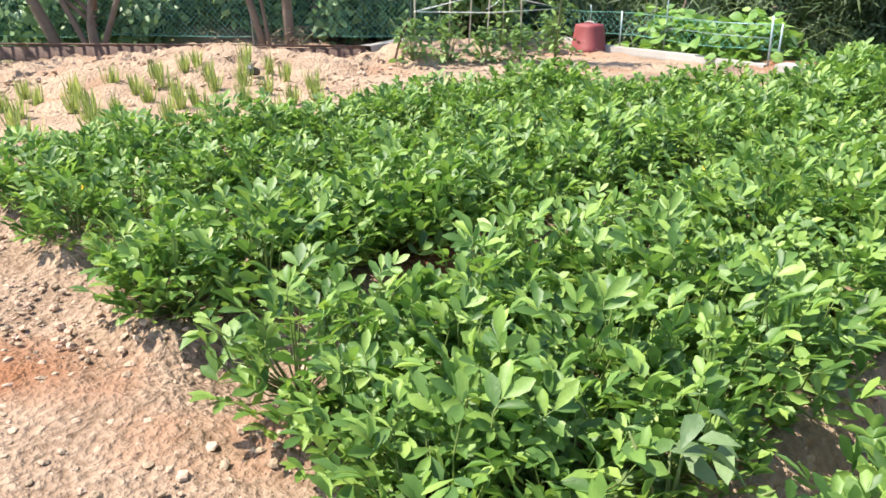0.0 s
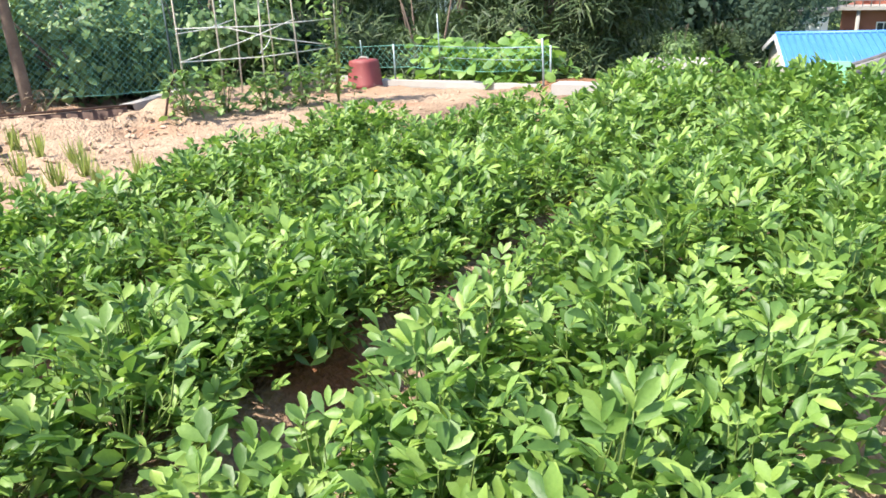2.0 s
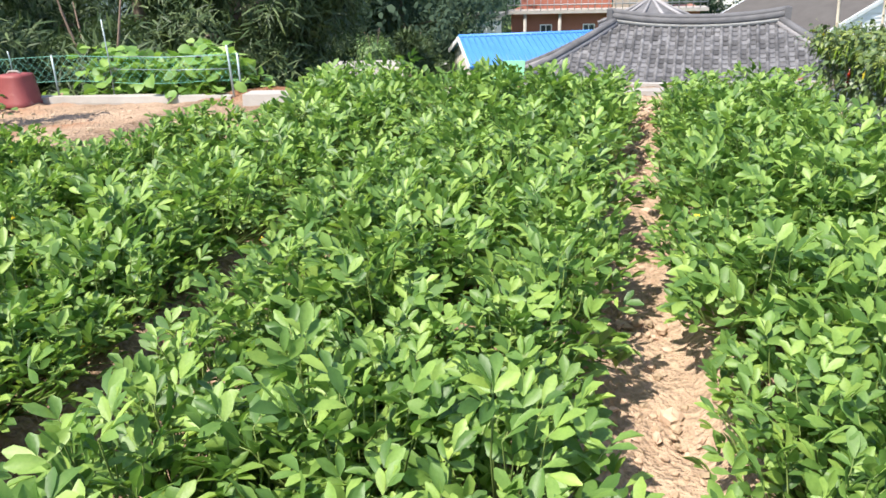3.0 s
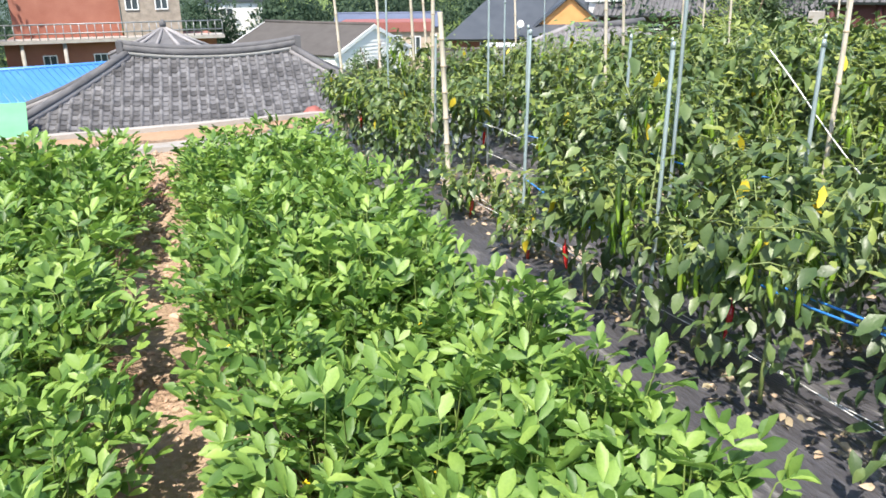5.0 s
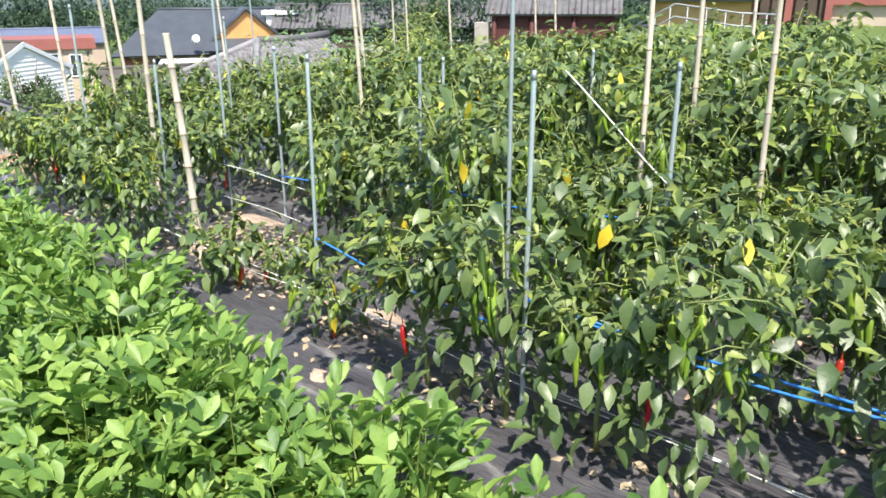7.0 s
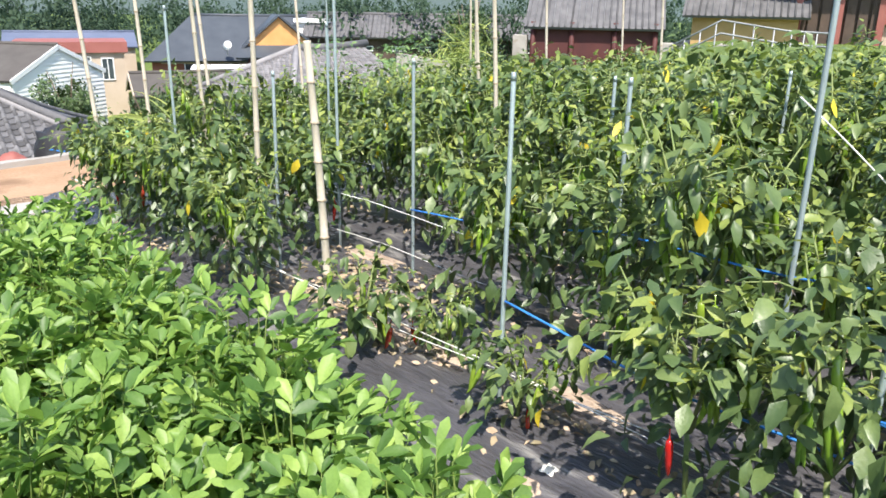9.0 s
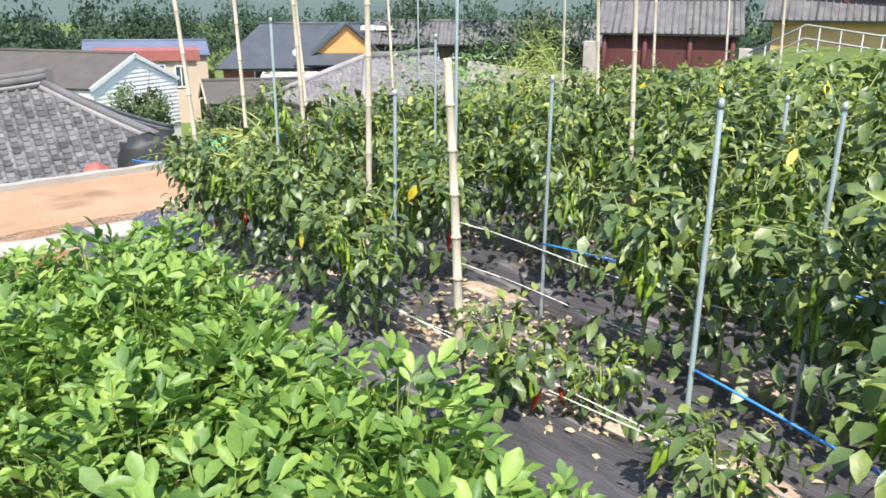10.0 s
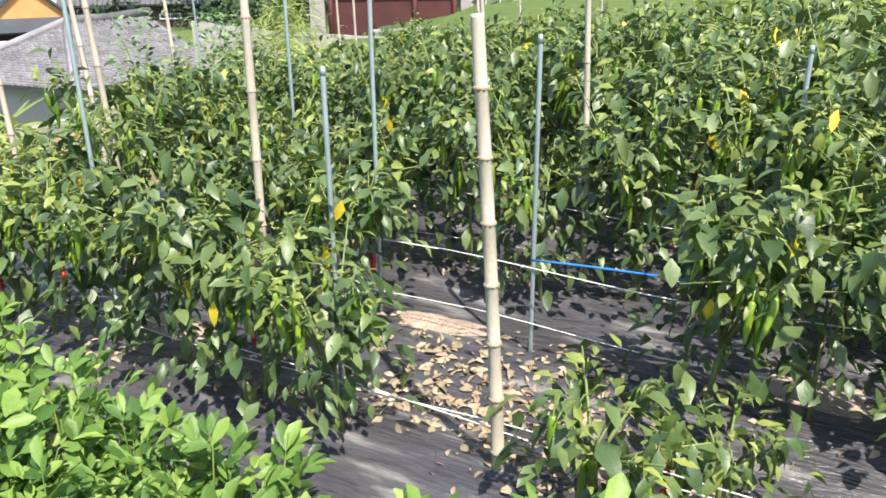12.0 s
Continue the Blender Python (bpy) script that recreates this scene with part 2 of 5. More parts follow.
class Shape:
    """Collects quads."""

    def __init__(self):
        self.v, self.f, self.n = [], [], 0

    def add(self, V, F):
        V, F = np.asarray(V, dtype=float), np.asarray(F, dtype=int)
        self.v.append(V)
        self.f.append(F + self.n)
        self.n += len(V)
        return self

    def box(self, x0, x1, y0, y1, z0, z1):
        V = [(x, y, z) for z in (z0, z1) for y in (y0, y1) for x in (x0, x1)]
        return self.add(V, [(0, 2, 3, 1), (4, 5, 7, 6), (0, 1, 5, 4), (2, 6, 7, 3), (0, 4, 6, 2), (1, 3, 7, 5)])

    def slab(self, a, b, c, d, thick):
        """A plate over the quad a b c d, given thickness along its normal (downwards)."""
        P = np.array([a, b, c, d], dtype=float)
        nrm = np.cross(P[1] - P[0], P[3] - P[0])
        nrm = nrm / np.linalg.norm(nrm) * thick
        V = np.vstack([P, P - nrm])
        return self.add(V, [(0, 1, 2, 3), (7, 6, 5, 4), (0, 4, 5, 1), (1, 5, 6, 2), (2, 6, 7, 3), (3, 7, 4, 0)])

    def tube(self, path, radii, sides=6):
        P = np.asarray(path, dtype=float)
        R = np.broadcast_to(np.asarray(radii, dtype=float), (len(P),))
        T = np.gradient(P, axis=0)
        T /= np.linalg.norm(T, axis=1, keepdims=True) + 1e-9
        ref = np.array([0.0, 0.0, 1.0]) if abs(T[0][2]) < 0.9 else np.array([1.0, 0.0, 0.0])
        A = np.cross(T, ref)
        A /= np.linalg.norm(A, axis=1, keepdims=True) + 1e-9
        B = np.cross(T, A)
        ang = np.arange(sides) * 2 * np.pi / sides
        ring = P[:, None] + R[:, None, None] * (np.cos(ang)[None, :, None] * A[:, None] + np.sin(ang)[None, :, None] * B[:, None])
        ends = np.stack([P[0] + (ring[0] - P[0]) * 0.02, P[-1] + (ring[-1] - P[-1]) * 0.02])
        ring = np.concatenate([ends[:1], ring, ends[1:]])
        m = len(ring)
        F = [(i * sides + j, i * sides + (j + 1) % sides, (i + 1) * sides + (j + 1) % sides, (i + 1) * sides + j) for i in range(m - 1) for j in range(sides)]
        return self.add(ring.reshape(-1, 3), F)

    def mesh(self, name, smooth=True):
        return quads(name, np.vstack(self.v), np.vstack(self.f), smooth)


def part(name, data, material, parent=None, label="", smooth=True):
    """One mesh object from a Shape, a bmesh or a mesh; a child when a parent is given."""
    if isinstance(data, Shape):
        data = data.mesh(name, smooth)
    elif isinstance(data, bmesh.types.BMesh):
        me = bpy.data.meshes.new(name)
        data.to_mesh(me)
        data.free()
        data = me
    if not data.materials:
        data.materials.append(material)
    ob = new(name, data)
    if parent:
        ob.parent = parent
    return tagged(ob, label)


def thing(name, label, category, at=None, group="", kind=""):
    """An Empty at the thing's base."""
    ob = tagged(new(name), label, category, group, kind)
    ob.empty_display_size = 0.1
    ob.matrix_basis = at or Matrix()
    return ob


def bevel_box(x0, x1, y0, y1, z0, z1, r=0.02, rough=0.0):
    bm = bmesh.new()
    bmesh.ops.create_cube(bm, size=1)
    for v in bm.verts:
        v.co = Vector(((x0 + x1) / 2 + v.co.x * (x1 - x0), (y0 + y1) / 2 + v.co.y * (y1 - y0), (z0 + z1) / 2 + v.co.z * (z1 - z0)))
    bmesh.ops.bevel(bm, geom=bm.edges[:], offset=r, segments=2, affect="EDGES", profile=0.5)
    if rough:
        for v in bm.verts:
            v.co += noise.noise_vector(v.co * 3) * rough
    return bm


def unit(a):
    return a / (np.linalg.norm(a, axis=-1, keepdims=True) + 1e-9)


# leaf outlines: midrib points and half-widths along it, folded about the midrib
def leaf_form(widths, droop, fold):
    s = np.array([0.0, 0.38, 0.74, 1.0])
    V = []
    for i in range(4):
        z = -droop * s[i] ** 2
        V += [(-widths[i], s[i], z + fold * widths[i]), (0.0, s[i], z), (widths[i], s[i], z + fold * widths[i])]
    F = []
    for i in range(3):
        a = i * 3
        F += [(a, a + 1, a + 4, a + 3), (a + 1, a + 2, a + 5, a + 4)]
    return np.array(V), np.array(F)


PEANUT_FORM = leaf_form((0.025, 0.185, 0.215, 0.04), 0.12, 0.42)
PEPPER_FORM = leaf_form((0.03, 0.265, 0.19, 0.006), 0.36, 0.3)
SHRUB_FORM = leaf_form((0.04, 0.28, 0.22, 0.02), 0.2, 0.2)
TINY_FORM = (np.array([(-0.22, 0.0, 0.05), (0.22, 0.0, 0.05), (0.27, 0.6, 0.0), (-0.27, 0.6, 0.0), (0.03, 1.0, -0.15), (-0.03, 1.0, -0.15)]), np.array([(0, 1, 2, 3), (3, 2, 4, 5)]))
NEEDLE_FORM = (np.array([(-0.05, 0.0, 0.0), (0.05, 0.0, 0.0), (0.05, 0.6, -0.06), (-0.05, 0.6, -0.06), (0.01, 1.0, -0.25), (-0.01, 1.0, -0.25)]), np.array([(0, 1, 2, 3), (3, 2, 4, 5)]))
BLADE_FORM = leaf_form((0.03, 0.035, 0.025, 0.004), 0.25, 0.4)
BROAD_FORM = leaf_form((0.28, 0.52, 0.40, 0.06), 0.25, 0.18)


def foliage(form, pos, way, up, size):
    """Places one leaf outline at every position, along its way, facing up."""
    T, F = form
    pos, way, up = np.asarray(pos, float), unit(np.asarray(way, float)), np.asarray(up, float)
    side = unit(np.cross(way, up))
    nrm = np.cross(side, way)
    size = np.broadcast_to(np.asarray(size, float), (len(pos),))
    k = np.arange(len(pos))
    curl = (0.3 + 1.5 * np.modf(k * 0.618034)[0])[:, None, None]      # each leaf curls and widens a little differently
    wide = (0.8 + 0.4 * np.modf(k * 0.414214)[0])[:, None, None]
    V = pos[:, None] + size[:, None, None] * (T[None, :, 0:1] * wide * side[:, None] + T[None, :, 1:2] * way[:, None] + T[None, :, 2:3] * curl * nrm[:, None])
    FF = F[None] + (np.arange(len(pos)) * len(T))[:, None, None]
    return V.reshape(-1, 3), FF.reshape(-1, 4)


def turned(V, m):
    a = np.array(m)
    return V @ a[:3, :3].T + a[:3, 3]


# ---- ground ----
BEDS = [(-0.40, 0.70, 0.85, 7.85), (-1.94, -0.75, 0.70, 7.7), (-3.25, -2.42, 0.62, 7.9), (-4.0, -3.50, 0.54, 6.4), (-4.98, -4.22, 0.46, 5.3)]   # x0, x1, y0, y1


def smooth(a, b, t):
    t = np.clip((t - a) / (b - a), 0, 1)
    return t * t * (3 - 2 * t)


def ground_height(X, Y):
    far_z = -6.6 + 4.3 * smooth(23, 29, X) + 0.9 * smooth(12, 17, X) * smooth(30, 24, Y)
    edge = np.where(X < 2, 9.45, 9.45 + (X - 2) * 0.35)
    Z = -0.8 * smooth(0, 0.35, Y - edge) * smooth(-5.6, -4.4, X)
    yard_end = 14.9 + 0.34 * np.clip(X - 5.8, 0, 60)
    Z = np.where(Y > yard_end, -0.8 + (far_z + 0.8) * smooth(0, 2.5, Y - yard_end), Z)
    left_drop = smooth(8.9, 11.5, Y) * smooth(-4.6, -6.0, X) * smooth(27.0, 21.0, Y)
    Z = Z * (1 - left_drop) - 2.4 * left_drop
    # beds, mulch ridges
    for x0, x1, y0, y1 in BEDS:
        Z += 0.13 * smooth(x0 - 0.08, x0 + 0.12, X) * smooth(x1 + 0.08, x1 - 0.12, X) * smooth(y0 - 0.1, y0 + 0.15, Y) * smooth(y1 + 0.1, y1 - 0.1, Y)
    Z -= 0.09 * smooth(-5.2, -5.0, X) * smooth(0.85, 0.75, X) * smooth(0.55, 0.9, Y) * smooth(8.8, 8.5, Y)
    # heaped soil towards the sheet wall and inside the kerb
    heap = np.exp(-((X + 8.6) / 1.4) ** 2 - ((Y - 3.4) / 1.3) ** 2) * 0.22 + np.exp(-((X + 8.2) / 0.7) ** 2 - ((Y - 6.7) / 1.2) ** 2) * 0.10
    heap += np.exp(-((X + 7.72) / 0.32) ** 2 - ((Y - 5.35) / 0.5) ** 2) * 0.20
    Z += heap
    Z -= 0.08 * smooth(6.2, 7.8, Y) * smooth(-5.0, -5.6, X) * smooth(9.4, 9.0, Y)
    # bank that carries the shrubs behind the net
    Z += 1.6 * smooth(0, 4, -(X + 10.6) + 0.62 * np.minimum(Y - 3.0, 1.4) * (Y < 9)) * smooth(12, 8, Y)
    return Z


def build_ground():
    fx = np.arange(-11.5, 8.0, 0.065)
    fy = np.arange(-1.6, 12.0, 0.065)
    far = np.array([1, 2, 4, 7, 11, 16, 23, 32, 45, 65, 95, 140, 210, 320, 480, 700.0])
    xs = np.concatenate([fx[0] - far[::-1], fx, fx[-1] + far])
    ys = np.concatenate([fy[0] - far[::-1], fy, fy[-1] + np.concatenate([np.arange(0.5, 16, 0.5), 16 + far])])
    X, Y = np.meshgrid(xs, ys)
    Z = ground_height(X, Y)
    near = smooth(14, 9, np.abs(X + 2)) * smooth(13, 10, Y)
    flat = np.stack([X.ravel(), Y.ravel()], 1)
    b = np.array([noise.noise((x * 5.0, y * 5.0, 0.3)) * 0.016 + noise.noise((x * 8.5, y * 8.5, 4.1)) * 0.02 + noise.noise((x * 1.3, y * 1.3, 9.0)) * 0.03 if n > 0 else 0.0
                  for (x, y), n in zip(flat, near.ravel())]).reshape(Z.shape)
    rough_left = 1 + 2.0 * smooth(-6.6, -7.6, X) * smooth(0.2, 1.2, Y)
    calm = 1 - 0.85 * smooth(0.66, 0.8, X) * smooth(9.6, 9.2, Y)
    yard = 1 - 0.8 * smooth(9.4, 9.6, Y)
    Z = Z + b * near * rough_left * calm * yard
    nx = len(xs)
    V = np.stack([X, Y, Z], -1).reshape(-1, 3)
    i, j = np.meshgrid(np.arange(nx - 1), np.arange(len(ys) - 1))
    a = (j * nx + i).ravel()
    F = np.stack([a, a + 1, a + nx + 1, a + nx], 1)
    me = quads("ground", V, F)
    turf = np.maximum.reduce([smooth(-10.3, -11.2, X), smooth(16.2, 17.2, Y), smooth(9.2, 10.0, Y) * smooth(-5.6, -6.6, X),
                              smooth(9.3, 9.9, Y) * smooth(2.2, 3.2, X), smooth(8.0, 9.0, X), smooth(-6, -9, Y)]).ravel()
    att = me.attributes.new("turf", "FLOAT", "POINT")
    att.data.foreach_set("value", turf.astype(np.float32))
    patch = np.array([0.5 + 0.9 * noise.noise((x * 1.7, y * 1.7, 6.0)) if n > 0 else 0.5 for (x, y), n in zip(flat, near.ravel())])
    dry = np.maximum(smooth(-5.2, -5.8, X) * smooth(-10.6, -10.0, X) * smooth(9, 8.4, Y), smooth(0.32, 0.2, np.abs(X + 0.56 - 0.045 * (Y - 3.0))) * smooth(1.0, 1.8, Y) * smooth(9, 8.6, Y)).ravel()
    att = me.attributes.new("dry", "FLOAT", "POINT")
    att.data.foreach_set("value", (0.34 * dry * np.clip(0.4 + patch, 0, 1)).astype(np.float32))
    me.materials.append(M_GROUND)
    return tagged(new("ground", me), "dry pinkish-tan field soil with turf and weeds beyond", "ground", kind="structure")


GROUND = build_ground()


def film_height(x, y):
    """The film lies in low ridges under the pepper rows."""
    return 0.045 + 0.03 * math.cos((x - 1.32) / 0.67 * 2 * math.pi) + noise.noise((x * 4, y * 1.2, 2)) * 0.012 + noise.noise((x * 18, y * 4, 5)) * 0.006


def build_film():
    x0, x1, y0, y1 = 0.70, 8.3, -1.0, 9.2
    xs, ys = np.arange(x0, x1, 0.04), np.arange(y0, y1, 0.05)
    V, nx = [], len(xs)
    for y in ys:
        for k, x in enumerate(xs):
            edge = 0.03 * noise.noise((0.0, y * 1.5, 7))
            V.append((x + (edge if k < 2 else 0), y, film_height(x, y) if k > 0 else -0.02))
    i, j = np.meshgrid(np.arange(nx - 1), np.arange(len(ys) - 1))
    a = (j * nx + i).ravel()
    ob = new("mulch_film", quads("mulch_film", V, np.stack([a, a + 1, a + nx + 1, a + nx], 1)))
    ob.data.materials.append(M_MULCH)
    return tagged(ob, "wrinkled black plastic mulch film dusted with soil, with painted glare streaks", "ground", kind="structure")


build_film()


def kerb(name, pts, width, z0, z1, label):
    """A cast strip along a line, with worn edges."""
    P = [Vector(p) for p in pts]
    steps = []
    for a, b in zip(P, P[1:]):
        n = max(2, int((b - a).length / 0.25))
        steps += [a.lerp(b, k / n) for k in range(n)]
    steps.append(P[-1])
    ring = [(-0.5, 0.0), (-0.5, 0.86), (-0.42, 1.0), (0.42, 1.0), (0.5, 0.86), (0.5, 0.0)]
    V = []
    for k, p in enumerate(steps):
        d = (steps[min(k + 1, len(steps) - 1)] - steps[max(k - 1, 0)]).normalized()
        s = Vector((-d.y, d.x, 0))
        for u, w in ring:
            q = p + s * (u * width)
            jit = noise.noise((q.x * 3, q.y * 3, w)) * 0.015
            V.append((q.x + jit, q.y + jit, p.z + z0 + (z1 - z0) * w + jit * (w > 0)))
    m = len(ring)
    F = [(k * m + r, k * m + (r + 1) % m, (k + 1) * m + (r + 1) % m, (k + 1) * m + r) for k in range(len(steps) - 1) for r in range(m)]
    ob = new(name, quads(name, V, F, False))
    ob.data.materials.append(M_CONCRETE)
    return tagged(ob, label, "kerb", kind="structure")


kerb("kerb_field_end", [(-4.7, 8.7, 0), (-2.5, 8.85, 0), (1.5, 9.0, 0)], 0.32, -0.9, 0.04, "pale concrete strip closing the field")
kerb("kerb_left", [(-8.0, 5.05, 0.0), (-8.25, 5.5, -0.02), (-8.7, 6.3, -0.05), (-9.5, 8.3, -0.12), (-8.9, 8.75, -0.15), (-7.5, 8.72, -0.21), (-4.9, 8.78, -0.20)], 0.18, -0.3, 0.2, "pale weathered concrete kerb round the plot")
def yard_slab():
    n = 40
    V = [(-5.0 + 15 * i / n, 9.3 + (5.2 + 0.06 * (-5.0 + 15 * i / n)) * j / 20, -0.785 + 0.01 * noise.noise((i * 0.9, j * 0.9, 2))) for j in range(21) for i in range(n + 1)]
    F = [(j * (n + 1) + i, j * (n + 1) + i + 1, (j + 1) * (n + 1) + i + 1, (j + 1) * (n + 1) + i) for j in range(20) for i in range(n)]
    ob = new("yard", quads("yard", V, F))
    ob.data.materials.append(mat("sandy_yard", (0.27, 0.165, 0.097), (0.43, 0.295, 0.20), 1.2, 0.95, 0.6, 30, stain=((0.20, 0.125, 0.08), 0.8, 0.62), spec=0.1, grit=0.9))
    tagged(ob, "bare sandy tan yard below the field", "ground", kind="structure")


yard_slab()
kerb("yard_wall", [(-5.0, 14.3, -0.05), (0, 14.5, -0.05), (3.5, 14.8, -0.05), (5.8, 15.1, -0.05), (8.0, 15.6, -0.05)], 0.22, -3.5, -0.66, "white concrete retaining wall of the yard")


# ---- peanuts ----
def peanut_mesh(seed, leaves_n):
    r = np.random.default_rng(seed)
    n = leaves_n
    az = r.uniform(0, 2 * np.pi, n)
    rad = 0.25 * np.sqrt(r.uniform(0, 1, n))
    low = r.uniform(0, 1, n) ** 1.25
    top = 0.36 - 0.55 * rad ** 1.5 * 2.2 - 0.22 * low + r.normal(0, 0.02, n)
    top = np.clip(top, 0.05, 0.42)
    rim = r.uniform(size=n) < 0.34
    rad[rim] = r.uniform(0.12, 0.28, n)[rim]
    top[rim] = r.uniform(0.03, 0.17, n)[rim]
    tip = np.stack([rad * np.cos(az), rad * np.sin(az), top], 1)
    lean = az + r.normal(0, 0.7, n)
    rise = np.clip(r.normal(1.02, 0.34, n) - 1.5 * rad, 0.1, 1.45)
    way = np.stack([np.cos(lean) * np.cos(rise), np.sin(lean) * np.cos(rise), np.sin(rise)], 1)
    side = unit(np.cross(way, np.tile((0, 0, 1.0), (n, 1))) + r.normal(0, 0.25, (n, 3)))
    face = np.cross(side, way)
    P, W, U, S = [], [], [], []
    for k, (back, spread) in enumerate(((0.0, 0.42), (0.0, -0.42), (0.022, 1.05), (0.022, -1.05))):
        w = way * np.cos(spread) + side * np.sin(spread) + r.normal(0, 0.14, (n, 3))
        P.append(tip - way * back)
        W.append(w)
        U.append(face + r.normal(0, 0.25, (n, 3)) + np.array([0, 0, 0.35]))
        S.append(r.uniform(0.05, 0.078, n) * (1.0 if k < 2 else 0.92))
    V, F = foliage(PEANUT_FORM, np.vstack(P), np.vstack(W), np.vstack(U), np.concatenate(S))
    stems = Shape()
    for k in range(0, n, 2):
        b = tip[k] * np.array([0.12, 0.12, 0])
        mid = tip[k] * np.array([0.75, 0.75, 0.55])
        stems.tube([b, mid, tip[k] - way[k] * 0.03, tip[k]], [0.004, 0.003, 0.002, 0.0015], 3)
    return V, F, stems


PEANUT_SETS = [peanut_mesh(s, 96) for s in range(6)]
PEANUT_PROTO = []
for V, F, stems in PEANUT_SETS:
    leaf_me = quads("foliage", V, F)
    leaf_me.materials.append(M_PEANUT)
    stem_me = stems.mesh("stalk")
    stem_me.materials.append(M_PEANUT_STEM)
    PEANUT_PROTO.append((leaf_me, stem_me))


def peanut_spots():
    r = np.random.default_rng(11)
    spots = []
    for x0, x1, y0, y1 in BEDS:
        cols = max(2, round((x1 - x0) / 0.27))
        for c in range(cols):
            y = y0 + 0.16 + r.uniform(0, 0.1)
            while y < y1 - 0.1:
                big = r.uniform(0.8, 1.2)
                if x0 < -3.4:
                    big *= 0.9
                if y > 6.2 and x1 < 0:
                    big *= 1.2
                edge = x1 + (0.055 * (min(y, 7.5) - 3.0) + float(np.interp(y, [2.6, 3.4, 4.3, 5.0], [0.05, 0.08, -0.06, 0.0])) if x1 > 0 else 0.054 * (max(y, 3.6) - 5.0) if x1 > -1 else 0.0)
                start = x0 + (0.036 * (y - 3.8) if x1 > 0 else -0.10 * min(max(y - 0.9, 0.0), 1.7) if x1 > -1 else 0.0)
                x = start + 0.17 + (edge - start - 0.34) * c / (cols - 1)
                if r.uniform() > 0.03:
                    spots.append((x + r.normal(0, 0.045), y, big, r.uniform(0, 2 * math.pi), r.integers(6), r.normal(0, 0.08), r.normal(0, 0.08)))
                y += r.uniform(0.25, 0.34)
    return spots


def peanut_pose(s):
    x, y, big, turn, _, tx, ty = s
    return Matrix.Translation((x, y, 0.055)) @ Euler((tx, ty, turn)).to_matrix().to_4x4() @ Matrix.Diagonal((big, big, big * 1.02, 1))


SPOTS = sorted(peanut_spots(), key=lambda s: abs(s[0] + 0.55) * 0.9 + abs(s[1] - 3.2) * 0.55)
for s in SPOTS[:290]:
    plant = thing("peanut_plant", "leafy green peanut plant growing in a dense bed", "peanut plant", peanut_pose(s), "peanut plants in beds")
    leaf_me, stem_me = PEANUT_PROTO[s[4]]
    part("foliage", leaf_me, M_PEANUT, plant)
    part("stalk", stem_me, M_PEANUT_STEM, plant)
rest = Shape()
for s in SPOTS[290:]:
    V, F, _ = PEANUT_SETS[s[4]]
    rest.add(turned(V, peanut_pose(s)), F)
if len(SPOTS) > 290:
    tagged(part("peanut_crop", rest, M_PEANUT), "dense green peanut foliage in far beds", "peanut plants", kind="stuff")


def peanut_flowers():
    r = np.random.default_rng(5)
    S = Shape()
    for s in SPOTS[:330:4]:
        p = np.array([s[0] + r.normal(0, 0.1), s[1] + r.normal(0, 0.1), r.uniform(0.2, 0.3)])
        w = r.normal(0, 1, (3, 3))
        V, F = foliage(SHRUB_FORM, np.tile(p, (3, 1)), w, np.roll(w, 1, axis=1), 0.016)
        S.add(V, F)
    tagged(part("peanut_flowers", S, M_YELLOW_PETAL), "tiny yellow peanut flowers among the leaves", "flowers", kind="stuff")


peanut_flowers()


# ---- clods and stones ----
def clods():
    r = np.random.default_rng(3)
    S = Shape()
    rings = [(0.05, -1.0), (0.8, -0.55), (1.0, 0.1), (0.7, 0.75), (0.05, 1.0)]
    ball = np.array([(w * math.cos(k * math.pi / 3), w * math.sin(k * math.pi / 3), z) for w, z in rings for k in range(6)])
    CF = np.array([(q * 6 + k, q * 6 + (k + 1) % 6, q * 6 + 6 + (k + 1) % 6, q * 6 + 6 + k) for q in range(4) for k in range(6)])
    def put(x, y, size):
        V = ball * r.uniform(0.72, 1.15, (30, 1)) * r.uniform(0.6, 1.2, 3) * np.array([1, 1, 0.6]) * size
        S.add(turned(V, pose(x, y, float(ground_height(np.array([x]), np.array([y]))[0]) + size * 0.25, *r.uniform(-25, 25, 2), r.uniform(0, 360))), CF)
    for _ in range(900):
        y = r.uniform(0.2, 8.8)
        put(-0.62 + 0.045 * (y - 2.6) + r.normal(0, 0.11), y, r.uniform(0.005, 0.026) * (1 + 0.9 * (r.uniform() > 0.93)))
    for x in (-2.3, -3.8):
        for _ in range(150):
            put(x + r.normal(0, 0.07), r.uniform(0.6, 8.6), r.uniform(0.006, 0.022))
    for _ in range(5200):
        put(r.uniform(-6.5, -0.4), r.uniform(-0.6, 0.8), 0.004 + 0.02 * r.uniform() ** 3)
    for _ in range(1100):
        put(r.uniform(-10.5, -6.0), r.uniform(0.2, 5.0), r.uniform(0.01, 0.038))
    for _ in range(260):
        put(r.uniform(-9, -5.4), r.uniform(4.5, 8.4), r.uniform(0.008, 0.03))
    tagged(part("soil_clods", S, M_CLOD, smooth=False), "crumbly tan soil clods and small stones", "clods", kind="stuff")


clods()


